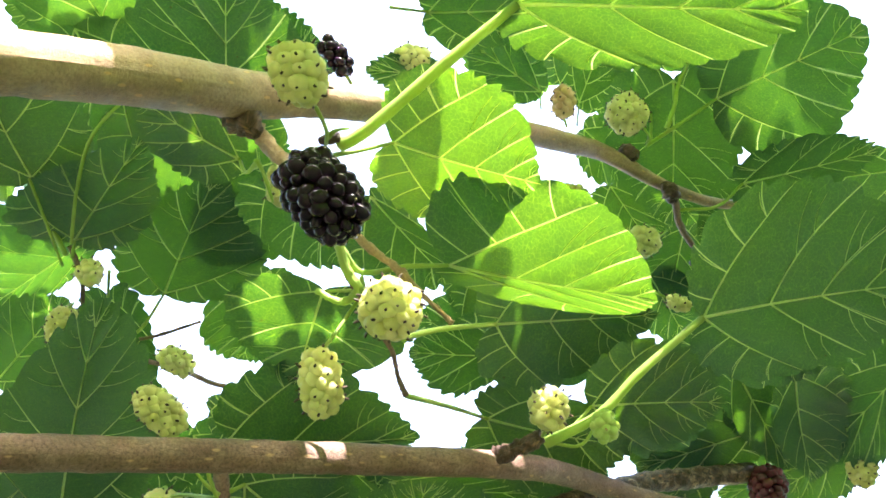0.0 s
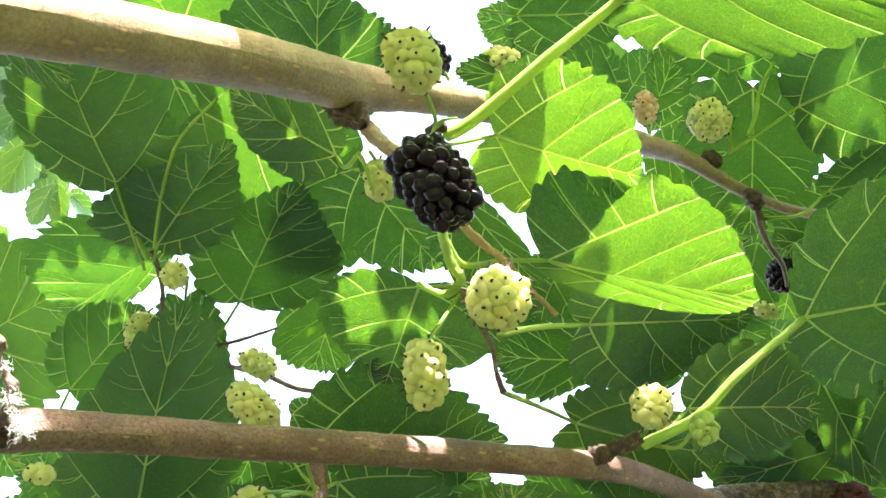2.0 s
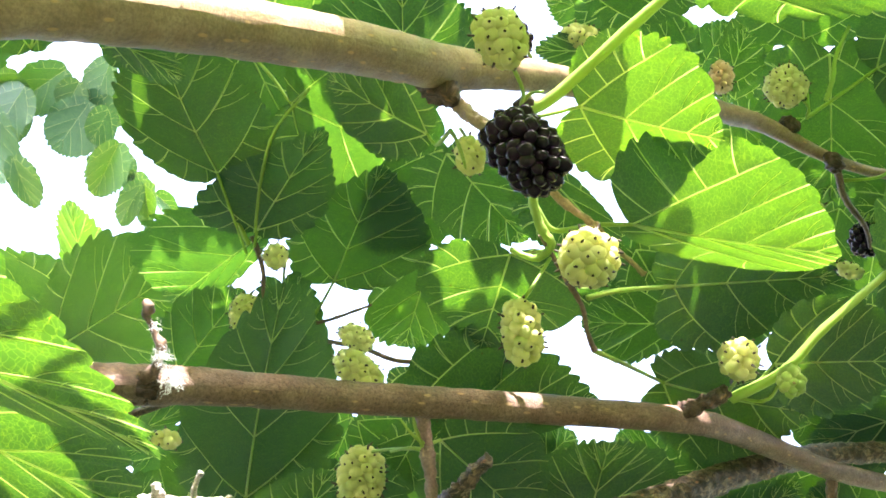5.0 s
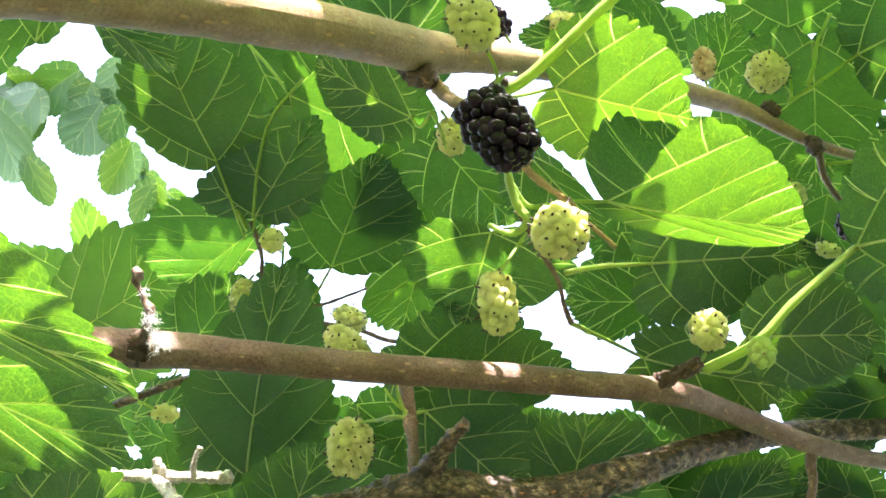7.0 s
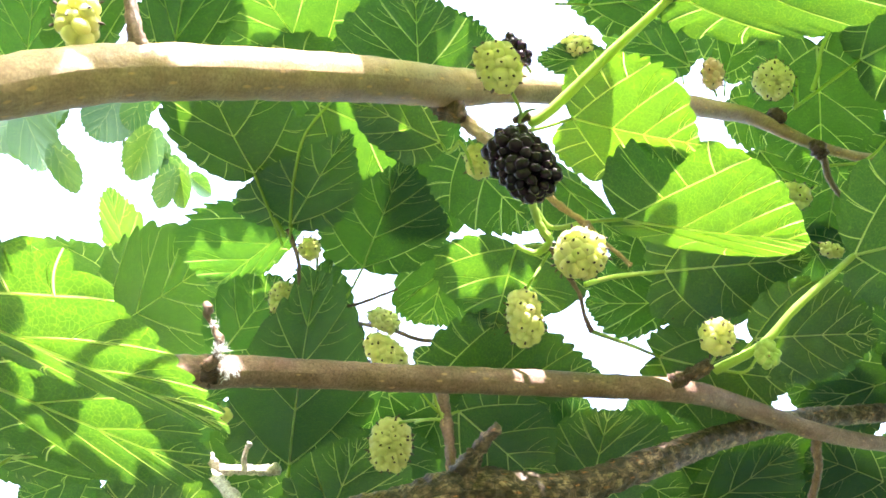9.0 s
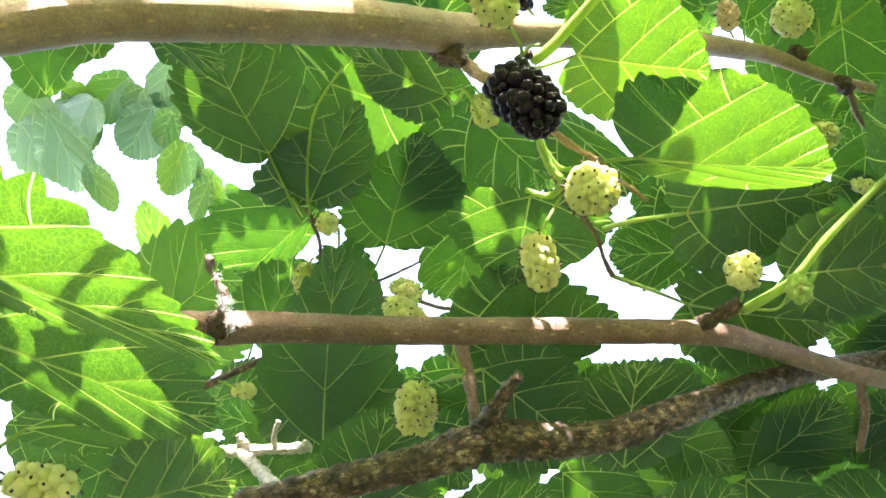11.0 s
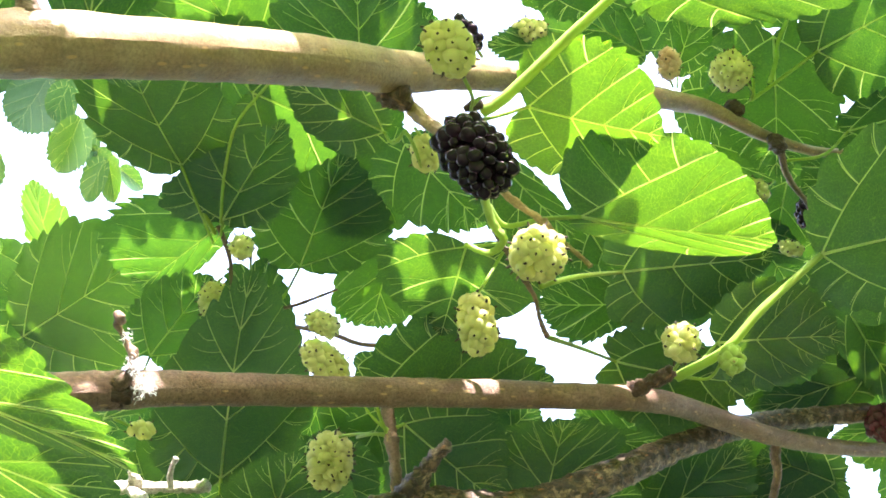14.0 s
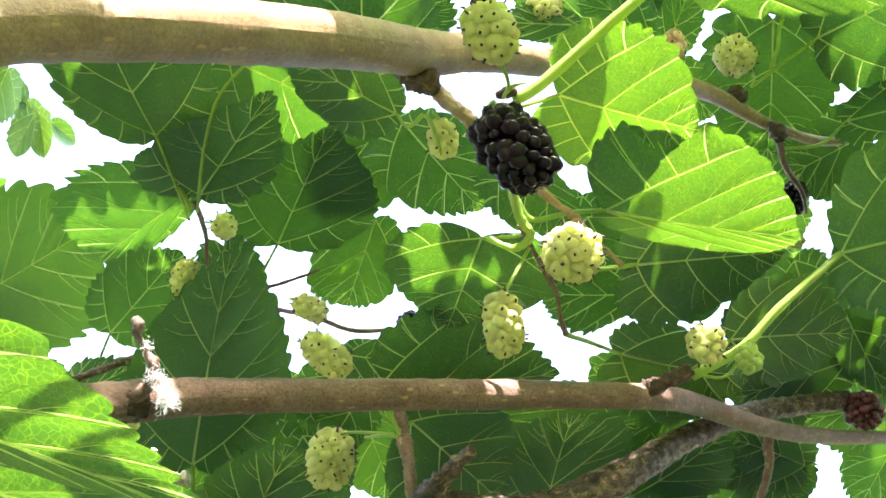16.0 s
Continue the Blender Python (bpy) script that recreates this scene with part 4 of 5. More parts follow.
leaf(ROUGH, (18.96, 36.00, -4.66), (16.16, 37.42, -8.53), (16.28, 36.18, -5.14), (18.72, 37.38, -8.41))
leaf(ROUGH, (12.16, 37.00, -5.01), (15.15, 38.75, -9.81), (12.31, 37.85, -7.29), (14.51, 37.28, -5.76), cover=True)
leaf(LEFT, (-2.48, 30.00, 1.71), (0.29, 31.27, -1.25), (-2.87, 31.00, -0.54), (-0.75, 30.40, 0.80))
leaf(FAR, (13.37, 46.00, -5.31), (15.76, 47.94, -10.57), (13.52, 47.06, -8.13), (16.36, 46.59, -6.86))
leaf(ROUGH, (14.33, 41.00, -8.54), (9.04, 41.70, -10.46), (11.68, 40.68, -7.69), (12.72, 41.99, -11.29), stalk=[(15.83, 41.00, -8.55)], cover=True)
leaf(FAR, (8.50, 45.00, 3.14), (10.77, 46.15, 0.28), (8.05, 45.75, 1.30), (11.34, 45.46, 2.01))
leaf(LEFT, (-7.01, 38.00, 3.75), (-10.75, 39.74, -0.53), (-10.21, 38.46, 2.65), (-6.58, 39.38, 0.38), full=.2)
leaf(LEFT, (-8.70, 33.00, -6.09), (-6.55, 33.09, -6.32), (-7.80, 32.72, -5.35), (-7.83, 33.56, -7.63), cover=True)
leaf(ROUGH, (-13.37, 32.00, -13.98), (-10.60, 30.14, -8.92), (-14.07, 30.81, -10.69), (-8.93, 31.13, -11.54), cover=True)
leaf(FAR, (-32.74, 60.00, -19.27), (-27.40, 57.91, -13.64), (-32.32, 58.58, -15.40), (-27.82, 59.49, -17.87))
leaf(FAR, (-14.17, 50.00, -10.11), (-16.22, 51.43, -14.02), (-16.56, 50.41, -11.21), (-13.85, 51.16, -13.26))
leaf(FAR, (3.22, 48.00, -9.91), (9.28, 48.59, -11.49), (6.10, 47.77, -9.30), (6.12, 49.35, -13.58), cover=True)
leaf(FAR, (4.32, 44.00, -16.00), (8.86, 42.69, -12.41), (5.20, 42.91, -13.00), (8.12, 44.01, -16.03), cover=True)
leaf(LEFT, (-6.25, 33.00, 2.88), (-3.26, 34.43, -0.63), (-7.15, 33.97, 0.52), (-3.19, 33.33, 2.09))
leaf(UPPER, (-0.53, 31.00, 8.23), (3.77, 30.91, 8.43), (1.41, 31.94, 7.23), (1.04, 29.93, 9.45), stalk=[(-1.81, 30.00, 8.13)])
leaf(UPPER, (3.94, 36.00, 6.35), (0.89, 35.13, 8.30), (3.01, 35.13, 8.30), (1.86, 35.94, 6.49))
leaf(FAR, (-2.72, 44.00, -11.61), (4.93, 44.20, -12.18), (0.78, 43.74, -10.91), (0.26, 44.93, -14.22), cover=True)
leaf(FAR, (14.00, 48.00, -8.30), (19.02, 49.33, -11.95), (17.48, 48.04, -8.41), (15.11, 49.29, -11.83))
leaf(FAR, (22.64, 52.00, -10.92), (19.80, 53.28, -14.46), (19.22, 51.96, -10.81), (23.01, 53.38, -14.76))
leaf(FAR, (11.69, 46.00, -13.78), (14.39, 47.52, -18.15), (10.76, 46.98, -16.58), (14.95, 46.53, -15.28), cover=True)
leaf(FAR, (21.64, 50.00, -14.52), (19.85, 51.86, -19.88), (18.67, 50.37, -15.55), (22.94, 51.22, -17.99))
leaf(FAR, (-15.11, 50.00, -12.81), (-14.75, 52.18, -19.05), (-17.49, 51.06, -15.78), (-11.95, 50.71, -14.80))
leaf(FAR, (-22.65, 50.00, -16.67), (-17.84, 50.60, -18.39), (-20.08, 49.48, -15.22), (-20.72, 50.98, -19.50))
leaf(FAR, (-9.89, 48.00, -12.12), (-8.30, 50.11, -18.13), (-11.76, 49.15, -15.35), (-6.45, 48.69, -14.03))
leaf(FAR, (9.20, 56.00, -16.17), (12.64, 57.85, -21.46), (8.31, 57.20, -19.56), (13.41, 56.50, -17.57))
leaf(FAR, (-6.15, 50.00, -13.74), (-1.51, 51.41, -17.73), (-5.62, 51.36, -17.60), (-2.50, 50.04, -13.85))
leaf(FAR, (-24.16, 56.00, -15.35), (-21.68, 57.97, -20.90), (-26.14, 57.30, -18.99), (-19.74, 56.52, -16.77))
leaf(FAR, (-5.96, 46.00, -11.44), (-1.36, 46.46, -12.69), (-3.88, 45.32, -9.62), (-4.00, 46.80, -13.63), cover=True)
leaf(FAR, (-12.99, 46.00, -9.69), (-9.04, 47.16, -12.85), (-12.33, 47.04, -12.53), (-9.71, 45.89, -9.40), cover=True)
leaf(FAR, (-24.42, 48.00, -15.52), (-20.67, 46.18, -10.62), (-21.36, 47.78, -14.92), (-24.72, 46.90, -12.53))
leaf(FAR, (-25.47, 55.00, -14.36), (-30.56, 54.17, -12.15), (-26.01, 53.86, -11.31), (-28.60, 55.55, -15.87))
leaf(FAR, (-36.13, 60.00, -11.74), (-31.28, 60.78, -13.84), (-35.70, 61.06, -14.61), (-33.10, 59.48, -10.37))
leaf(FAR, (-23.21, 52.00, -9.89), (-24.26, 53.99, -15.35), (-25.68, 52.68, -11.73), (-21.49, 52.72, -11.84))
leaf(FAR, (-29.84, 50.00, -16.65), (-23.45, 49.21, -14.47), (-27.19, 50.61, -18.36), (-27.77, 48.80, -13.39))
leaf(FAR, (-14.09, 45.00, -12.03), (-15.78, 46.94, -17.48), (-16.68, 45.54, -13.51), (-12.75, 45.84, -14.34))
leaf(FAR, (-12.21, 42.00, -11.73), (-10.51, 43.51, -15.98), (-13.28, 42.89, -14.19), (-9.96, 42.21, -12.32), cover=True)
leaf(FAR, (-9.33, 44.00, -9.95), (-11.72, 45.31, -13.56), (-11.43, 44.16, -10.38), (-8.92, 44.79, -12.11), cover=True)
leaf(FAR, (2.05, 46.00, -13.93), (7.20, 46.40, -15.03), (3.51, 46.99, -16.70), (4.30, 45.29, -12.00), cover=True)
leaf(FAR, (5.49, 44.00, -14.97), (9.39, 43.06, -12.39), (7.90, 44.34, -15.91), (5.99, 42.98, -12.19), cover=True)
leaf(FAR, (14.25, 46.00, -15.22), (10.05, 45.35, -13.42), (13.22, 45.07, -12.68), (12.25, 46.46, -16.51))
leaf(FAR, (11.91, 48.00, -15.90), (7.36, 48.32, -16.80), (9.91, 47.36, -14.13), (10.71, 48.89, -18.41))
leaf(FAR, (4.82, 50.00, -13.02), (9.41, 50.04, -13.12), (6.48, 50.78, -15.16), (6.46, 49.25, -11.01))
leaf(FAR, (-0.10, 40.00, -12.66), (3.44, 40.86, -15.07), (0.26, 40.90, -15.18), (2.02, 39.73, -11.91), cover=True)
leaf(FAR, (17.68, 60.00, -3.91), (19.17, 63.26, -8.94), (16.46, 61.35, -5.94), (19.92, 61.00, -5.40))
leaf(FAR, (19.66, 62.00, -1.00), (19.21, 63.74, -5.46), (17.79, 62.47, -2.19), (21.18, 62.78, -2.98))
leaf(FAR, (17.20, 65.00, -6.15), (20.04, 67.87, -10.63), (16.77, 66.64, -8.67), (19.61, 65.43, -6.80))
leaf(FAR, (15.46, 58.00, -1.22), (14.01, 60.26, -4.57), (13.60, 58.22, -1.54), (16.35, 59.38, -3.24))
leaf(FAR, (2.19, 40.00, -3.50), (-1.41, 39.93, -3.33), (0.97, 39.39, -1.96), (0.88, 40.56, -4.96))
leaf(FAR, (-9.00, 44.00, 5.26), (-10.41, 45.84, 0.72), (-11.39, 44.47, 4.13), (-7.65, 44.84, 3.24))
leaf(FAR, (-9.71, 46.00, 6.31), (-14.68, 47.32, 3.10), (-12.69, 45.74, 6.92), (-10.20, 47.20, 3.42))
leaf(FAR, (-14.41, 48.00, 5.25), (-14.23, 50.21, -0.25), (-16.70, 48.90, 3.08), (-12.02, 48.71, 3.55))
leaf(FAR, (-15.80, 50.00, 8.91), (-14.05, 47.92, 13.54), (-13.06, 49.48, 10.11), (-17.21, 49.03, 11.12))
leaf(FAR, (-21.81, 52.00, 12.14), (-17.35, 48.57, 15.96), (-18.39, 51.72, 12.47), (-21.86, 49.76, 14.69))
leaf(FAR, (-21.46, 54.00, 13.30), (-26.35, 53.05, 15.40), (-22.04, 52.87, 15.80), (-24.42, 54.46, 12.26))
leaf(FAR, (10.41, 60.00, 9.38), (11.04, 58.15, 13.57), (12.43, 59.53, 10.48), (8.84, 59.14, 11.37))
leaf(FAR, (8.23, 62.00, 11.56), (10.15, 59.41, 14.63), (10.52, 61.79, 11.82), (7.41, 60.34, 13.56))
leaf(FAR, (-8.30, 40.00, -7.60), (-4.32, 40.64, -9.31), (-7.65, 40.88, -9.98), (-6.12, 39.59, -6.52), cover=True)
leaf(NEAR, (-27.61, 30.00, -7.93), (-23.79, 30.60, -9.58), (-27.43, 30.85, -10.27), (-25.08, 29.60, -6.86))
leaf(NEAR, (-23.84, 32.00, -10.59), (-27.94, 32.48, -11.94), (-25.39, 31.63, -9.58), (-25.18, 32.72, -12.61))
leaf(FAR, (-41.65, 62.00, -7.69), (-31.17, 60.14, -2.98), (-36.56, 62.74, -9.62), (-38.87, 59.88, -2.34))
leaf(FAR, (-37.21, 64.00, -7.23), (-32.50, 61.05, 0.09), (-32.63, 63.43, -5.76), (-38.30, 62.44, -3.27))
leaf(FAR, (-41.97, 68.00, -3.07), (-53.24, 68.52, -4.40), (-45.51, 66.58, 0.43), (-46.41, 69.80, -7.73))
leaf(FAR, (13.11, 48.00, 1.09), (13.11, 51.15, -3.63), (11.20, 48.90, -0.20), (15.02, 49.35, -0.87))
leaf(FAR, (11.70, 50.00, -1.57), (14.17, 51.44, -5.33), (11.19, 50.85, -3.77), (13.93, 50.19, -2.06))
leaf(FAR, (12.98, 44.00, -3.88), (15.32, 46.77, -8.32), (12.29, 45.39, -6.05), (15.29, 44.59, -4.78))
leaf(FAR, (13.84, 40.00, -5.38), (15.13, 41.61, -9.78), (12.70, 40.69, -7.23), (15.91, 40.47, -6.63))
leaf(FAR, (-2.19, 52.00, -18.13), (6.11, 53.00, -19.74), (1.73, 52.00, -16.51), (1.21, 53.00, -21.66), cover=True)
leaf(FAR, (20.59, 42.00, -5.33), (19.91, 43.51, -9.43), (18.72, 42.32, -6.17), (22.00, 42.76, -7.36))
leaf(FAR, (21.78, 44.00, -4.14), (22.44, 45.35, -7.74), (20.65, 44.48, -5.41), (23.38, 44.48, -5.41))
leaf(FAR, (19.29, 42.00, -9.64), (16.30, 42.75, -11.71), (17.26, 41.75, -8.97), (19.22, 42.79, -11.84))
leaf(FAR, (24.14, 46.00, 0.90), (19.95, 46.30, 0.14), (22.01, 45.42, 2.31), (23.30, 46.81, -1.14))
leaf(FAR, (10.72, 60.00, 11.63), (11.86, 58.41, 15.19), (12.75, 59.65, 12.43), (9.52, 59.19, 13.47))
leaf(FAR, (0.99, 70.00, 17.94), (6.32, 68.63, 19.51), (3.82, 71.04, 16.71), (2.09, 67.97, 20.24))
leaf(FAR, (3.14, 72.00, 19.01), (-2.03, 71.24, 20.68), (2.01, 70.91, 21.39), (0.52, 72.57, 17.72))
leaf(FAR, (1.22, 36.00, -1.07), (2.91, 37.12, -3.99), (0.70, 36.66, -2.77), (2.93, 36.15, -1.44))
leaf(FAR, (1.32, 38.00, -0.20), (0.85, 39.14, -3.15), (0.01, 38.33, -1.03), (2.32, 38.50, -1.45))
leaf(FAR, (-96.64, 135.00, 29.74), (-90.66, 133.65, 14.93), (-97.85, 133.41, 21.33), (-89.22, 134.58, 22.96), veins=False, detail=.5, cover=True)
leaf(FAR, (-105.80, 140.00, 30.10), (-98.58, 138.08, 19.01), (-106.52, 138.27, 22.97), (-98.07, 139.61, 27.05), veins=False, detail=.5, cover=True)
leaf(FAR, (-88.54, 133.00, 19.21), (-86.81, 136.43, 11.10), (-84.33, 134.20, 15.65), (-89.55, 134.06, 15.01), veins=False, detail=.5, cover=True)
leaf(FAR, (-98.71, 145.00, 33.93), (-93.97, 143.55, 23.39), (-103.41, 145.15, 29.38), (-91.23, 144.11, 30.25), veins=False, detail=.5, cover=True)
leaf(FAR, (-80.16, 142.00, 29.51), (-85.55, 140.21, 21.06), (-86.49, 140.42, 27.65), (-78.32, 140.86, 21.71), veins=False, detail=.5, cover=True)
leaf(FAR, (-78.91, 144.00, 31.13), (-84.21, 147.49, 22.01), (-85.42, 145.32, 29.13), (-77.12, 145.23, 24.49), veins=False, detail=.5, cover=True)
leaf(FAR, (-72.90, 138.00, 21.54), (-78.91, 140.60, 13.07), (-77.38, 136.77, 18.52), (-71.37, 137.24, 15.53), veins=False, detail=.5, cover=True)
leaf(FAR, (-69.95, 140.00, 14.74), (-74.59, 141.39, 8.25), (-74.17, 140.93, 13.32), (-71.45, 141.42, 9.87), veins=False, detail=.5, cover=True)
leaf(FAR, (-70.97, 143.00, 15.03), (-71.63, 146.16, 7.96), (-68.01, 141.35, 12.82), (-72.40, 143.42, 10.22), veins=False, detail=.5, cover=True)
leaf(FAR, (-71.98, 150.00, 13.97), (-68.72, 151.70, 10.52), (-69.44, 150.02, 13.98), (-70.12, 148.71, 10.60), veins=False, detail=.5, cover=True)
leaf(FAR, (-75.01, 139.00, 27.44), (-78.48, 139.32, 22.07), (-77.92, 137.36, 26.16), (-75.22, 140.74, 23.08), veins=False, detail=.5, cover=True)
leaf(FAR, (-86.58, 146.00, 36.56), (-97.68, 149.06, 31.75), (-93.98, 146.19, 37.10), (-88.16, 145.20, 28.97), veins=False, detail=.5, cover=True)
leaf(FAR, (-95.49, 147.00, 33.80), (-106.70, 150.36, 32.79), (-100.08, 147.29, 35.51), (-101.33, 148.53, 30.57), veins=False, detail=.5, cover=True)
leaf(FAR, (-79.68, 148.00, 33.89), (-78.73, 150.94, 26.89), (-76.12, 148.03, 31.36), (-80.67, 147.66, 28.82), veins=False, detail=.5, cover=True)
leaf(FAR, (-104.51, 141.00, 37.16), (-102.68, 142.19, 27.41), (-108.80, 140.72, 33.12), (-98.02, 139.65, 32.04), veins=False, detail=.5, cover=True)
leaf(FAR, (-76.18, 150.00, 20.72), (-79.62, 149.14, 16.38), (-80.21, 151.25, 20.79), (-75.78, 148.17, 16.39), veins=False, detail=.5, cover=True)
leaf(FAR, (-90.77, 140.00, 32.37), (-94.56, 137.32, 23.82), (-97.56, 140.51, 30.91), (-89.36, 139.12, 25.76), veins=False, detail=.5, cover=True)
leaf(FAR, (-82.45, 143.00, 33.45), (-86.25, 143.74, 28.33), (-86.67, 142.88, 32.70), (-81.18, 142.37, 28.79), veins=False, detail=.5, cover=True)
leaf(FAR, (-99.91, 145.00, 36.00), (-94.28, 148.98, 30.75), (-94.70, 143.78, 35.91), (-96.01, 144.65, 29.57), veins=False, detail=.5, cover=True)
leaf(FAR, (-78.07, 146.00, 37.84), (-80.70, 144.42, 29.63), (-83.29, 146.53, 35.77), (-77.27, 145.11, 31.55), veins=False, detail=.5, cover=True)
leaf(FAR, (-100.94, 146.00, 32.38), (-95.92, 145.49, 24.47), (-102.98, 146.99, 28.99), (-93.20, 145.28, 29.46), veins=False, detail=.5, cover=True)
leaf(FAR, (-74.66, 148.00, 17.77), (-73.27, 148.91, 11.46), (-76.68, 149.62, 15.97), (-70.78, 146.40, 14.74), veins=False, detail=.5, cover=True)
leaf(FAR, (-84.92, 150.00, 20.27), (-76.90, 147.43, 16.78), (-81.30, 148.92, 20.95), (-82.81, 151.06, 15.89), veins=False, detail=.5, cover=True)
# two leaves added out of sight behind the big right-hand leaf to darken it
leaf(FAR, (10.63, 33.00, -3.43), (17.42, 31.91, -0.69), (12.80, 31.57, 0.13), (14.22, 33.51, -4.77))
leaf(FAR, (12.53, 36.00, -0.97), (18.72, 35.08, 1.28), (14.68, 35.08, 1.28), (15.91, 36.37, -1.92))
leaf(FAR, (-25.12, 44.00, -9.93), (-20.98, 42.88, -8.19), (-22.79, 42.49, -7.61), (-22.97, 43.80, -9.61))
leaf(FAR, (-21.50, 38.00, -13.60), (-18.17, 39.23, -17.11), (-22.16, 39.15, -16.88), (-17.35, 38.11, -13.89))
leaf(FAR, (-14.47, 36.00, -14.75), (-10.01, 35.79, -14.15), (-12.39, 35.30, -12.81), (-12.63, 36.57, -16.39))
leaf(FAR, (-9.29, 34.00, -15.10), (-4.68, 33.52, -13.73), (-7.38, 33.15, -12.73), (-6.93, 34.25, -15.81))
leaf(FAR, (-4.89, 40.00, -14.43), (-1.18, 41.20, -17.86), (-5.06, 41.12, -17.62), (-1.39, 40.09, -14.69))
leaf(FAR, (-0.69, 38.00, -17.01), (3.18, 37.26, -14.92), (0.28, 37.19, -14.72), (2.25, 38.27, -17.78))
leaf(FAR, (3.98, 42.00, -15.89), (7.54, 43.20, -19.32), (4.05, 43.12, -19.11), (7.13, 42.08, -16.12))
leaf(FAR, (11.50, 44.00, -18.69), (7.57, 43.45, -17.13), (9.96, 43.05, -16.04), (9.36, 44.52, -20.19))
leaf(FAR, (11.71, 46.00, -12.26), (9.96, 47.60, -16.72), (8.64, 46.37, -13.27), (12.52, 47.32, -15.92))
leaf(FAR, (-28.07, 40.00, -13.81), (-24.03, 41.09, -16.89), (-27.80, 41.14, -17.03), (-24.27, 39.85, -13.39))
leaf(FAR, (-3.48, 46.00, -12.22), (-1.36, 45.26, -10.23), (-3.57, 45.27, -10.25), (-1.65, 46.05, -12.35))
leaf(FAR, (3.94, 46.00, -12.49), (0.69, 45.32, -10.64), (2.40, 45.17, -10.26), (1.79, 46.09, -12.73))
leaf(FAR, (20.31, 48.00, -12.35), (14.97, 48.38, -13.42), (17.44, 47.84, -11.90), (18.21, 49.00, -15.16))
leaf(BACK, (16.66, 44.00, 2.41), (13.12, 45.50, 0.39), (13.82, 43.50, 3.57), (16.04, 45.50, -0.62), cover=True)
leaf(BACK, (7.97, 50.00, 6.72), (11.01, 51.00, 4.16), (10.06, 50.00, 6.95), (8.45, 51.00, 4.27))
leaf(BACK, (13.17, 52.00, 3.52), (17.50, 53.50, -1.05), (12.90, 53.00, 0.00), (16.66, 52.50, 2.73))

# ---- mulberries ----
berry("black", (-2.85, 20.80, 1.15), (0.72, 0.00, -0.90), 0.83, stalk=[(-3.23, 21.60, 2.38)], bead=0.235)
berry("white", (-1.35, 21.90, -1.57), (-0.11, 0.00, -0.73), 0.81, stalk=[(-1.28, 23.20, -0.84)], bead=0.23, label="pale yellow mulberry shining white in direct sun")
berry("white", (-3.17, 22.60, -3.50), (0.06, 0.00, -0.89), 0.59, stalk=[(-2.89, 23.00, -2.34), (-2.33, 23.60, -1.50)], bead=0.21)
berry("white", (-3.41, 20.60, 4.01), (0.45, 0.00, -0.66), 0.66, stalk=[(-2.96, 21.60, 3.03), (-3.01, 22.60, 2.60)], bead=0.23)
berry("white", (2.91, 24.60, -4.53), (0.00, 0.00, 0.60), 0.57, stalk=[(2.88, 26.00, -5.58)], bead=0.21)
berry("green", (4.82, 26.60, -5.42), (0.13, 0.00, -0.48), 0.42, stalk=[(4.17, 26.80, -6.00), (3.31, 26.80, -5.97)], bead=0.18)
berry("white", (-8.65, 27.00, -5.01), (0.69, 0.00, -0.62), 0.59, stalk=[(-9.75, 28.00, -4.69)], bead=0.20)
berry("white", (-13.52, 33.80, -0.95), (0.49, 0.00, -0.14), 0.54, stalk=[(-14.86, 36.00, -0.81)], bead=0.20)
berry("white", (-16.55, 38.50, -3.46), (-0.15, 0.00, -0.94), 0.71, stalk=[(-15.97, 38.30, -2.34)], bead=0.21)
berry("white", (7.48, 36.00, 5.43), (0.50, 0.00, -0.64), 0.83, stalk=[(8.43, 36.60, 4.75), (8.52, 37.00, 4.33)], bead=0.23)
berry("white", (8.27, 36.80, 0.24), (-0.71, 0.00, -0.14), 0.68, stalk=[(9.44, 37.40, 0.72)], bead=0.23)
berry("pink", (4.82, 35.50, 5.83), (0.00, 0.00, 0.68), 0.50, stalk=[(4.97, 35.60, 4.84)], bead=0.20)
berry("black", (-3.15, 26.00, 5.57), (0.40, 0.00, -0.52), 0.36, stalk=[(-2.71, 26.00, 4.77)], bead=0.20, label="dark ripe mulberry partly hidden behind a pale one")
berry("white", (-1.04, 30.00, 6.43), (0.65, 0.00, -0.10), 0.46, stalk=[(-1.90, 30.00, 6.50)], bead=0.21)
berry("white", (-7.11, 33.00, 8.95), (0.08, 0.00, -0.46), 0.55, bead=0.21)
berry("white", (-8.64, 26.90, -8.39), (-0.18, 0.00, -0.96), 0.80, stalk=[(-7.80, 26.50, -7.42), (-6.41, 24.80, -7.05)], bead=0.21, label="pale yellow mulberry half in direct sun")
berry("white", (-15.72, 28.00, -7.31), (0.45, 0.00, -0.14), 0.36, stalk=[(-16.51, 27.50, -6.80)], bead=0.20)
berry("white", (-12.58, 14.00, 4.57), (-0.01, 0.00, -0.68), 0.51, stalk=[(-12.22, 14.00, 5.82)], bead=0.23)
berry("white", (-14.21, 13.60, -7.09), (0.91, 0.00, -0.13), 0.48, stalk=[(-15.37, 13.40, -6.98)], bead=0.21)
berry("white", (17.94, 38.00, -9.32), (0.09, 0.00, -0.97), 0.68, stalk=[(17.82, 38.00, -8.06)], bead=0.23)
berry("white", (17.37, 39.00, -9.01), (-0.55, 0.00, 0.00), 0.40, bead=0.21)
berry("red", (14.62, 40.00, -10.71), (0.77, 0.00, -0.10), 0.87, stalk=[(15.69, 40.00, -10.00)], bead=0.23)
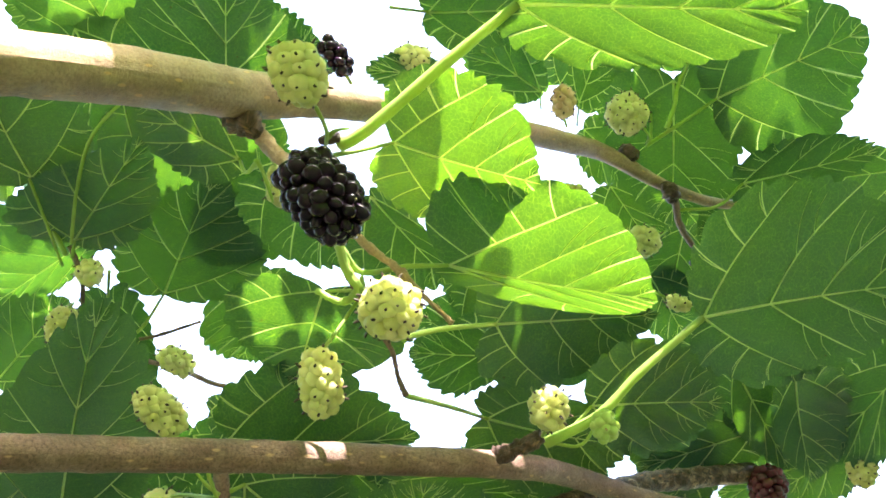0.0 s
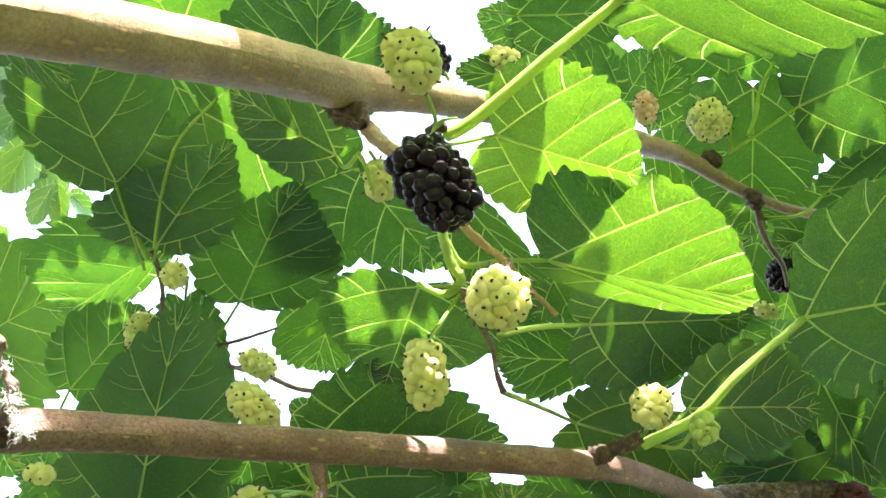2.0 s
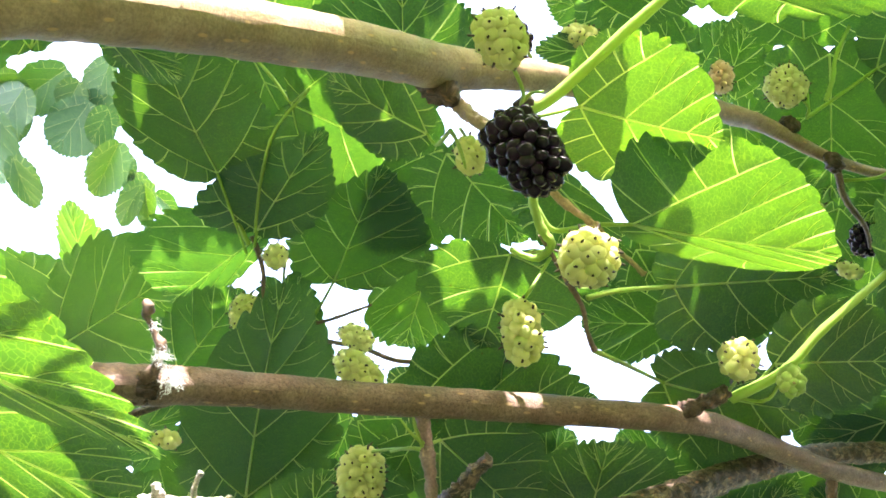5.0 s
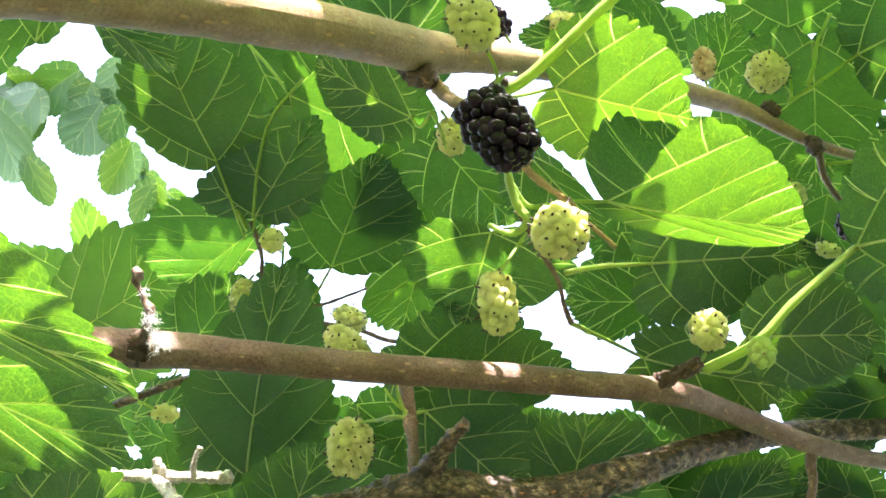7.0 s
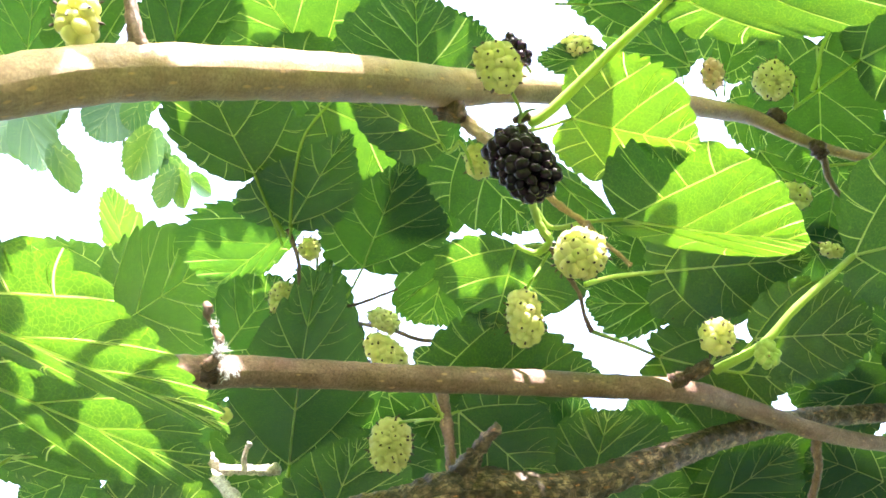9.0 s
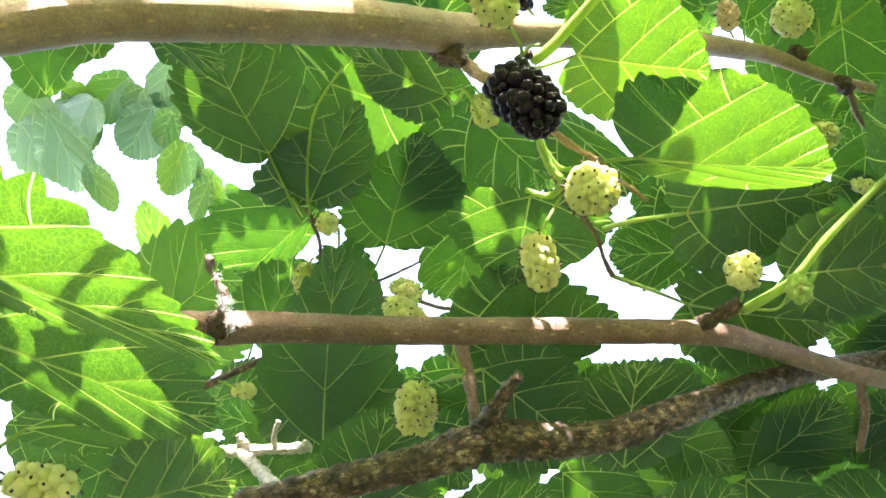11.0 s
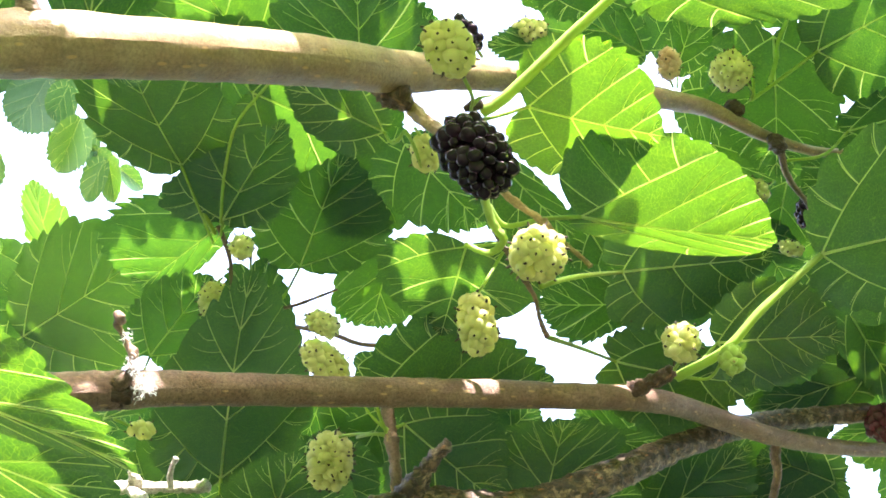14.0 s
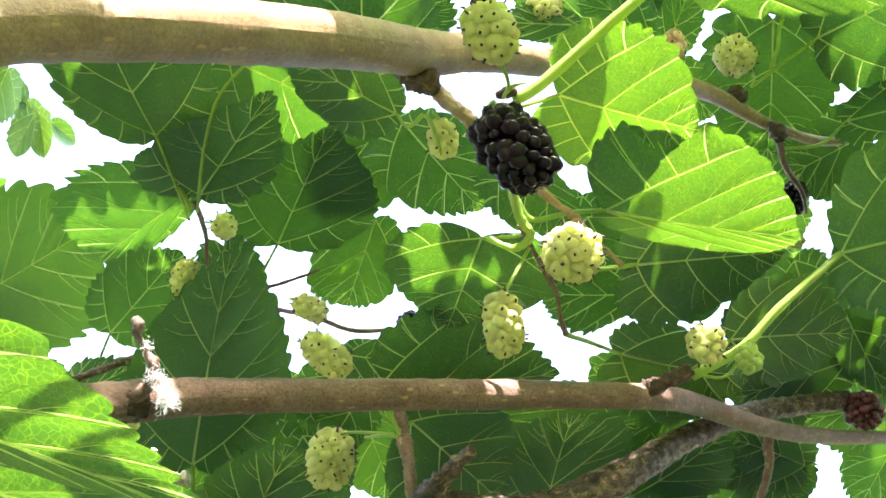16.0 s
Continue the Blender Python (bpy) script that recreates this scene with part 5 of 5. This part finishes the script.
berry("black", (13.31, 45.00, -0.70), (0.07, 0.00, -0.84), 0.69, stalk=[(13.22, 44.00, 0.49)], bead=0.22, label="small ripe black mulberry far behind the leaves")
berry("white", (-10.26, 34.00, -4.36), (0.65, 0.00, -0.39), 0.52, stalk=[(-11.28, 35.00, -4.04)], bead=0.21)
berry("white", (-4.68, 25.50, 1.76), (0.06, 0.00, -0.59), 0.49, stalk=[(-4.92, 25.00, 2.51)], bead=0.20)
berry("white", (5.59, 38.50, 2.37), (0.69, 0.00, -0.05), 0.44, bead=0.23)
berry("black", (-6.77, 45.00, -6.83), (0.10, 0.00, -0.72), 0.77, bead=0.23, label="small ripe black mulberry seen through a gap")
berry("white", (-5.30, 44.00, -5.93), (0.04, 0.00, -0.59), 0.52, bead=0.23)
berry("white", (9.02, 34.00, -2.15), (0.47, 0.00, -0.17), 0.34, stalk=[(7.98, 34.30, -1.59)], bead=0.17, label="small pale mulberry touched by the sun")
cobweb(LOWER, (-10.73, 16.75, -3.50), 0.17, 60, 1)
cobweb(LOWER, (-10.50, 16.70, -3.95), 0.20, 120, 2)
cobweb(LOWER, (-10.85, 16.80, -2.80), 0.13, 26, 3)


# ---- unseen crown leaves, added all round and behind the view to dim the light ----
def build_crown():
    """Loose leaves added out of sight to dim the light as a crown does."""
    rng = random.Random(11)
    across, along, (a0, a1, b0, b1) = Vector((-0.9950, 0.0000, 0.0995)), Vector((0.0030, -0.9995, 0.0297)), (-37.8, 57.8, -74.8, 5.0)
    sun_way = across.cross(along)
    verts, faces, uvs, ribs, spans = [], [], [], [], []
    made_leaves = 0
    while made_leaves < 4600:
        d = Vector((rng.gauss(0, 1), rng.gauss(0, 1), rng.gauss(0, 1))).normalized()
        p = Vector((0, 20, 0)) + d * rng.uniform(60, 135 + 90 * noise.noise(d * 1.9))
        q = p - Vector((-1, -7, 0))
        if q.y > 0 and abs(math.atan2(q.x + 0.12 * q.y, q.y)) < radians(47) and abs(math.atan2(q.z, q.y)) < radians(31):
            continue
        if q.length < 30 or place(p).z < 0.3:
            continue
        if d.z > 0.2 and a0 < p.dot(across) < a1 and b0 < p.dot(along) < b1:
            continue
        size = rng.uniform(8, 13)
        run = Vector((rng.gauss(0, 1), rng.gauss(0, 1), rng.gauss(0, 1) - 0.6)).normalized()
        flat = run.cross(Vector((rng.gauss(0, 0.6), rng.gauss(0, 0.6), 1))).normalized() * size * rng.uniform(0.36, 0.44)
        lift = run.cross(flat).normalized() * size * rng.uniform(-0.12, 0.12)
        b = len(verts)
        for i in range(9):
            u = i / 8
            w = float(np.interp(u, (0, 0.12, 0.35, 0.6, 0.85, 1), (0.45, 0.85, 1, 0.85, 0.4, 0)))
            for sgn in (-1, 0, 1):
                verts.append(tuple(p + run * size * u + flat * w * sgn + lift * (abs(sgn) * w + 2 * u * u)))
                uvs.append((u * size + made_leaves, sgn * w * size * 0.4))
                ribs.append((0.5, 1.0))
                spans.append((1.0 if sgn else 0.0, u))
        for i in range(8):
            for j in range(2):
                faces.append((b + i * 3 + j, b + i * 3 + j + 1, b + i * 3 + j + 4, b + i * 3 + j + 3))
        made_leaves += 1
    ob = part("tree_crown", verts, faces, LEAF, None, "", uvs, more={"Rib": ribs, "Span": spans})
    tagged(ob, "unseen mulberry foliage added round the branches to dim the light", "foliage", kind="stuff")


build_crown()

# ---- leaves added overhead, out of view, to shade the branches ----
SHADE = branch([(-45, 60, 45, 0.9), (-15, 52, 40, 0.8), (15, 50, 38, 0.7), (45, 62, 42, 0.5)], BARK, "unseen overhead bough added so its leaves shade the branches below", "bough", "mulberry_bough", 12, 0.12, 9, 2.0)
# stalk added above the view for a shadow stripe on a near leaf
twig(SHADE, [(*(-12.40, 13.10, 9.00), 0.11), (*(-9.88, 11.68, 9.00), 0.09), (*(-7.15, 10.15, 9.00), 0.08)], STALK, "unseen stalk overhead, added to cast a shadow stripe", rough=0.1)
# single leaf placed out of view to shade one lobe below
leaf(SHADE, (0.05, 26.09, 13.00), (0.10, 22.89, 13.00), (-0.70, 24.69, 13.00), (0.88, 24.49, 13.00), full=0.8, detail=0.6, veins=False)
GAPS = []


def gap(x0, y0, x1, y1, half):
    """A gap in the added leaf roof, set where the sun should fall: a strip over the ground plan, seen along the sun's
    rays.
    """
    GAPS.append((x0, y0, x1, y1, half))


gap(-0.45, 24.0, 2.6, 24.0, 1.4)
gap(1.9, 25.75, 6.6, 26.2, 1.15)
gap(-3.0, 22.8, 1.6, 21.9, 0.22)
gap(-10.9, 13.2, -7.7, 18.9, 0.8)
gap(1.0, 21.7, 8.8, 21.5, 0.75)
gap(10.9, 37.6, 16.9, 37.0, 0.45)
gap(-5.4, 25.7, -5.3, 27.7, 0.3)
gap(-3.9, 26.8, -2.8, 27.0, 0.25)
gap(-4.1, 24.5, -1.6, 27.1, 0.34)
gap(-2.1, 21.7, -0.3, 21.7, 1.0)
gap(-3.0, 24.0, -2.1, 24.4, 0.65)
gap(-25.4, 46.9, -19.5, 46.9, 0.55)
gap(-6.9, 29.9, -5.6, 30.0, 0.3)
gap(2.2, 35.4, 3.6, 35.4, 0.5)
gap(-11.4, 16.9, -9.9, 16.8, 0.45)
gap(-20.8, 32.1, -13.8, 32.1, 0.5)
gap(-8.3, 26.5, -7.3, 26.5, 0.45)
gap(-11.5, 9.75, -7.9, 9.8, 0.9)
gap(-13.8, 13.8, -11.3, 14.0, 0.9)
gap(9.6, 41.5, 10.8, 41.5, 0.5)
gap(-20.6, 35.0, -20.1, 35.0, 0.6)
gap(-14.5, 42.0, -8.5, 42.0, 1.1)
gap(-18.5, 44.6, -14.5, 44.6, 0.8)
gap(-21.5, 44.0, -17.8, 43.4, 0.9)


def build_roof():
    """The added leaves overhead, out of view, laid until they close the roof but for its gaps; farther back it is more
    open.
    """
    rng = random.Random(5)
    cell = 0.2
    gx, gy = np.meshgrid(np.arange(-52, 32, cell), np.arange(4, 84, cell), indexing="ij")
    lit, covered = np.zeros(gx.shape, bool), np.zeros(gx.shape, bool)
    for x0, y0, x1, y1, half in GAPS:
        dx, dy = x1 - x0, y1 - y0
        run = dx * dx + dy * dy
        t = ((gx - x0) * dx + (gy - y0) * dy) / run
        lit |= (t >= 0) & (t <= 1) & (np.abs((gx - x0) * dy - (gy - y0) * dx) < half * run ** 0.5)
    for size, tries in ((7.5, 900), (6.0, 1100), (4.6, 2000), (3.4, 3500), (2.4, 6500), (1.6, 11000), (1.1, 16000), (0.8, 16000)):
        for _ in range(tries):
            cx, cy, turn = rng.uniform(-51, 31), rng.uniform(5, 83), rng.uniform(0, 6.28)
            if cy > 50 and (size < 4.5 or rng.random() < 0.4) or cx < -30 and cy < 40:
                continue
            ux, uy = math.cos(turn), math.sin(turn)
            i0, j0, n = int((cx + 52 - size / 2) / cell), int((cy - 4 - size / 2) / cell), int(size / cell) + 2
            window = (slice(max(i0, 0), i0 + n), slice(max(j0, 0), j0 + n))
            px, py = gx[window] - cx, gy[window] - cy
            inside = ((px * ux + py * uy) / (0.5 * size)) ** 2 + ((px * uy - py * ux) / (0.42 * size)) ** 2 < 1
            total = inside.sum()
            if not total or (lit[window] & inside).sum() > (0.01 if size > 3 else 0.05) * total or (inside & ~covered[window]).sum() < (0.42 if size > 3 else 0.28) * total:
                continue
            covered[window] |= inside
            z = 0.42 * cy + 3.5 + rng.uniform(0, 6)
            centre = Vector((cx + 0.10 * z, cy + 0.03 * z, z))
            along = Vector((ux, uy, rng.uniform(-0.25, 0.25))) * size
            wide = Vector((-uy, ux, rng.uniform(-0.25, 0.25))) * size * 0.42
            base = centre - along * 0.5
            hip = base + along * 0.36
            leaf(SHADE, base, base + along, hip + wide, hip - wide, full=0.7, detail=0.4, veins=False)



def build_far_shade():
    """Leaves added out of view above the far bough, which keep the sun off those below them."""
    rng = random.Random(8)
    for _ in range(75):
        turn, size = rng.uniform(0, 6.28), rng.uniform(8, 13)
        along = Vector((math.cos(turn), math.sin(turn), rng.uniform(-0.3, 0.3))) * size
        wide = Vector((-math.sin(turn), math.cos(turn), rng.uniform(-0.3, 0.3))) * size * 0.42
        base = Vector((rng.uniform(-106, -62), rng.uniform(130, 154), rng.uniform(62, 74))) - along * 0.5
        hip = base + along * 0.36
        leaf(FAR, base, base + along, hip + wide, hip - wide, full=0.7, detail=0.4, veins=False)


build_roof()
build_far_shade()
# two twigs added out of view; their shadows stripe the near sunlit leaves
twig(SHADE, [(-7.6, 9.45, 6.4, 0.1), (-8.5, 10.0, 6.6, 0.12), (-9.4, 10.5, 6.9, 0.11), (-10.3, 11.0, 7.2, 0.1)], RED_BARK, "unseen thin twig overhead, added to cast a shadow stripe")
twig(SHADE, [(-9.9, 13.5, 7.9, 0.14), (-11.2, 13.85, 8.1, 0.12), (-12.8, 14.1, 8.3, 0.1), (-13.6, 14.2, 8.5, 0.1)], RED_BARK, "unseen thin twig overhead, added to cast a shadow stripe")
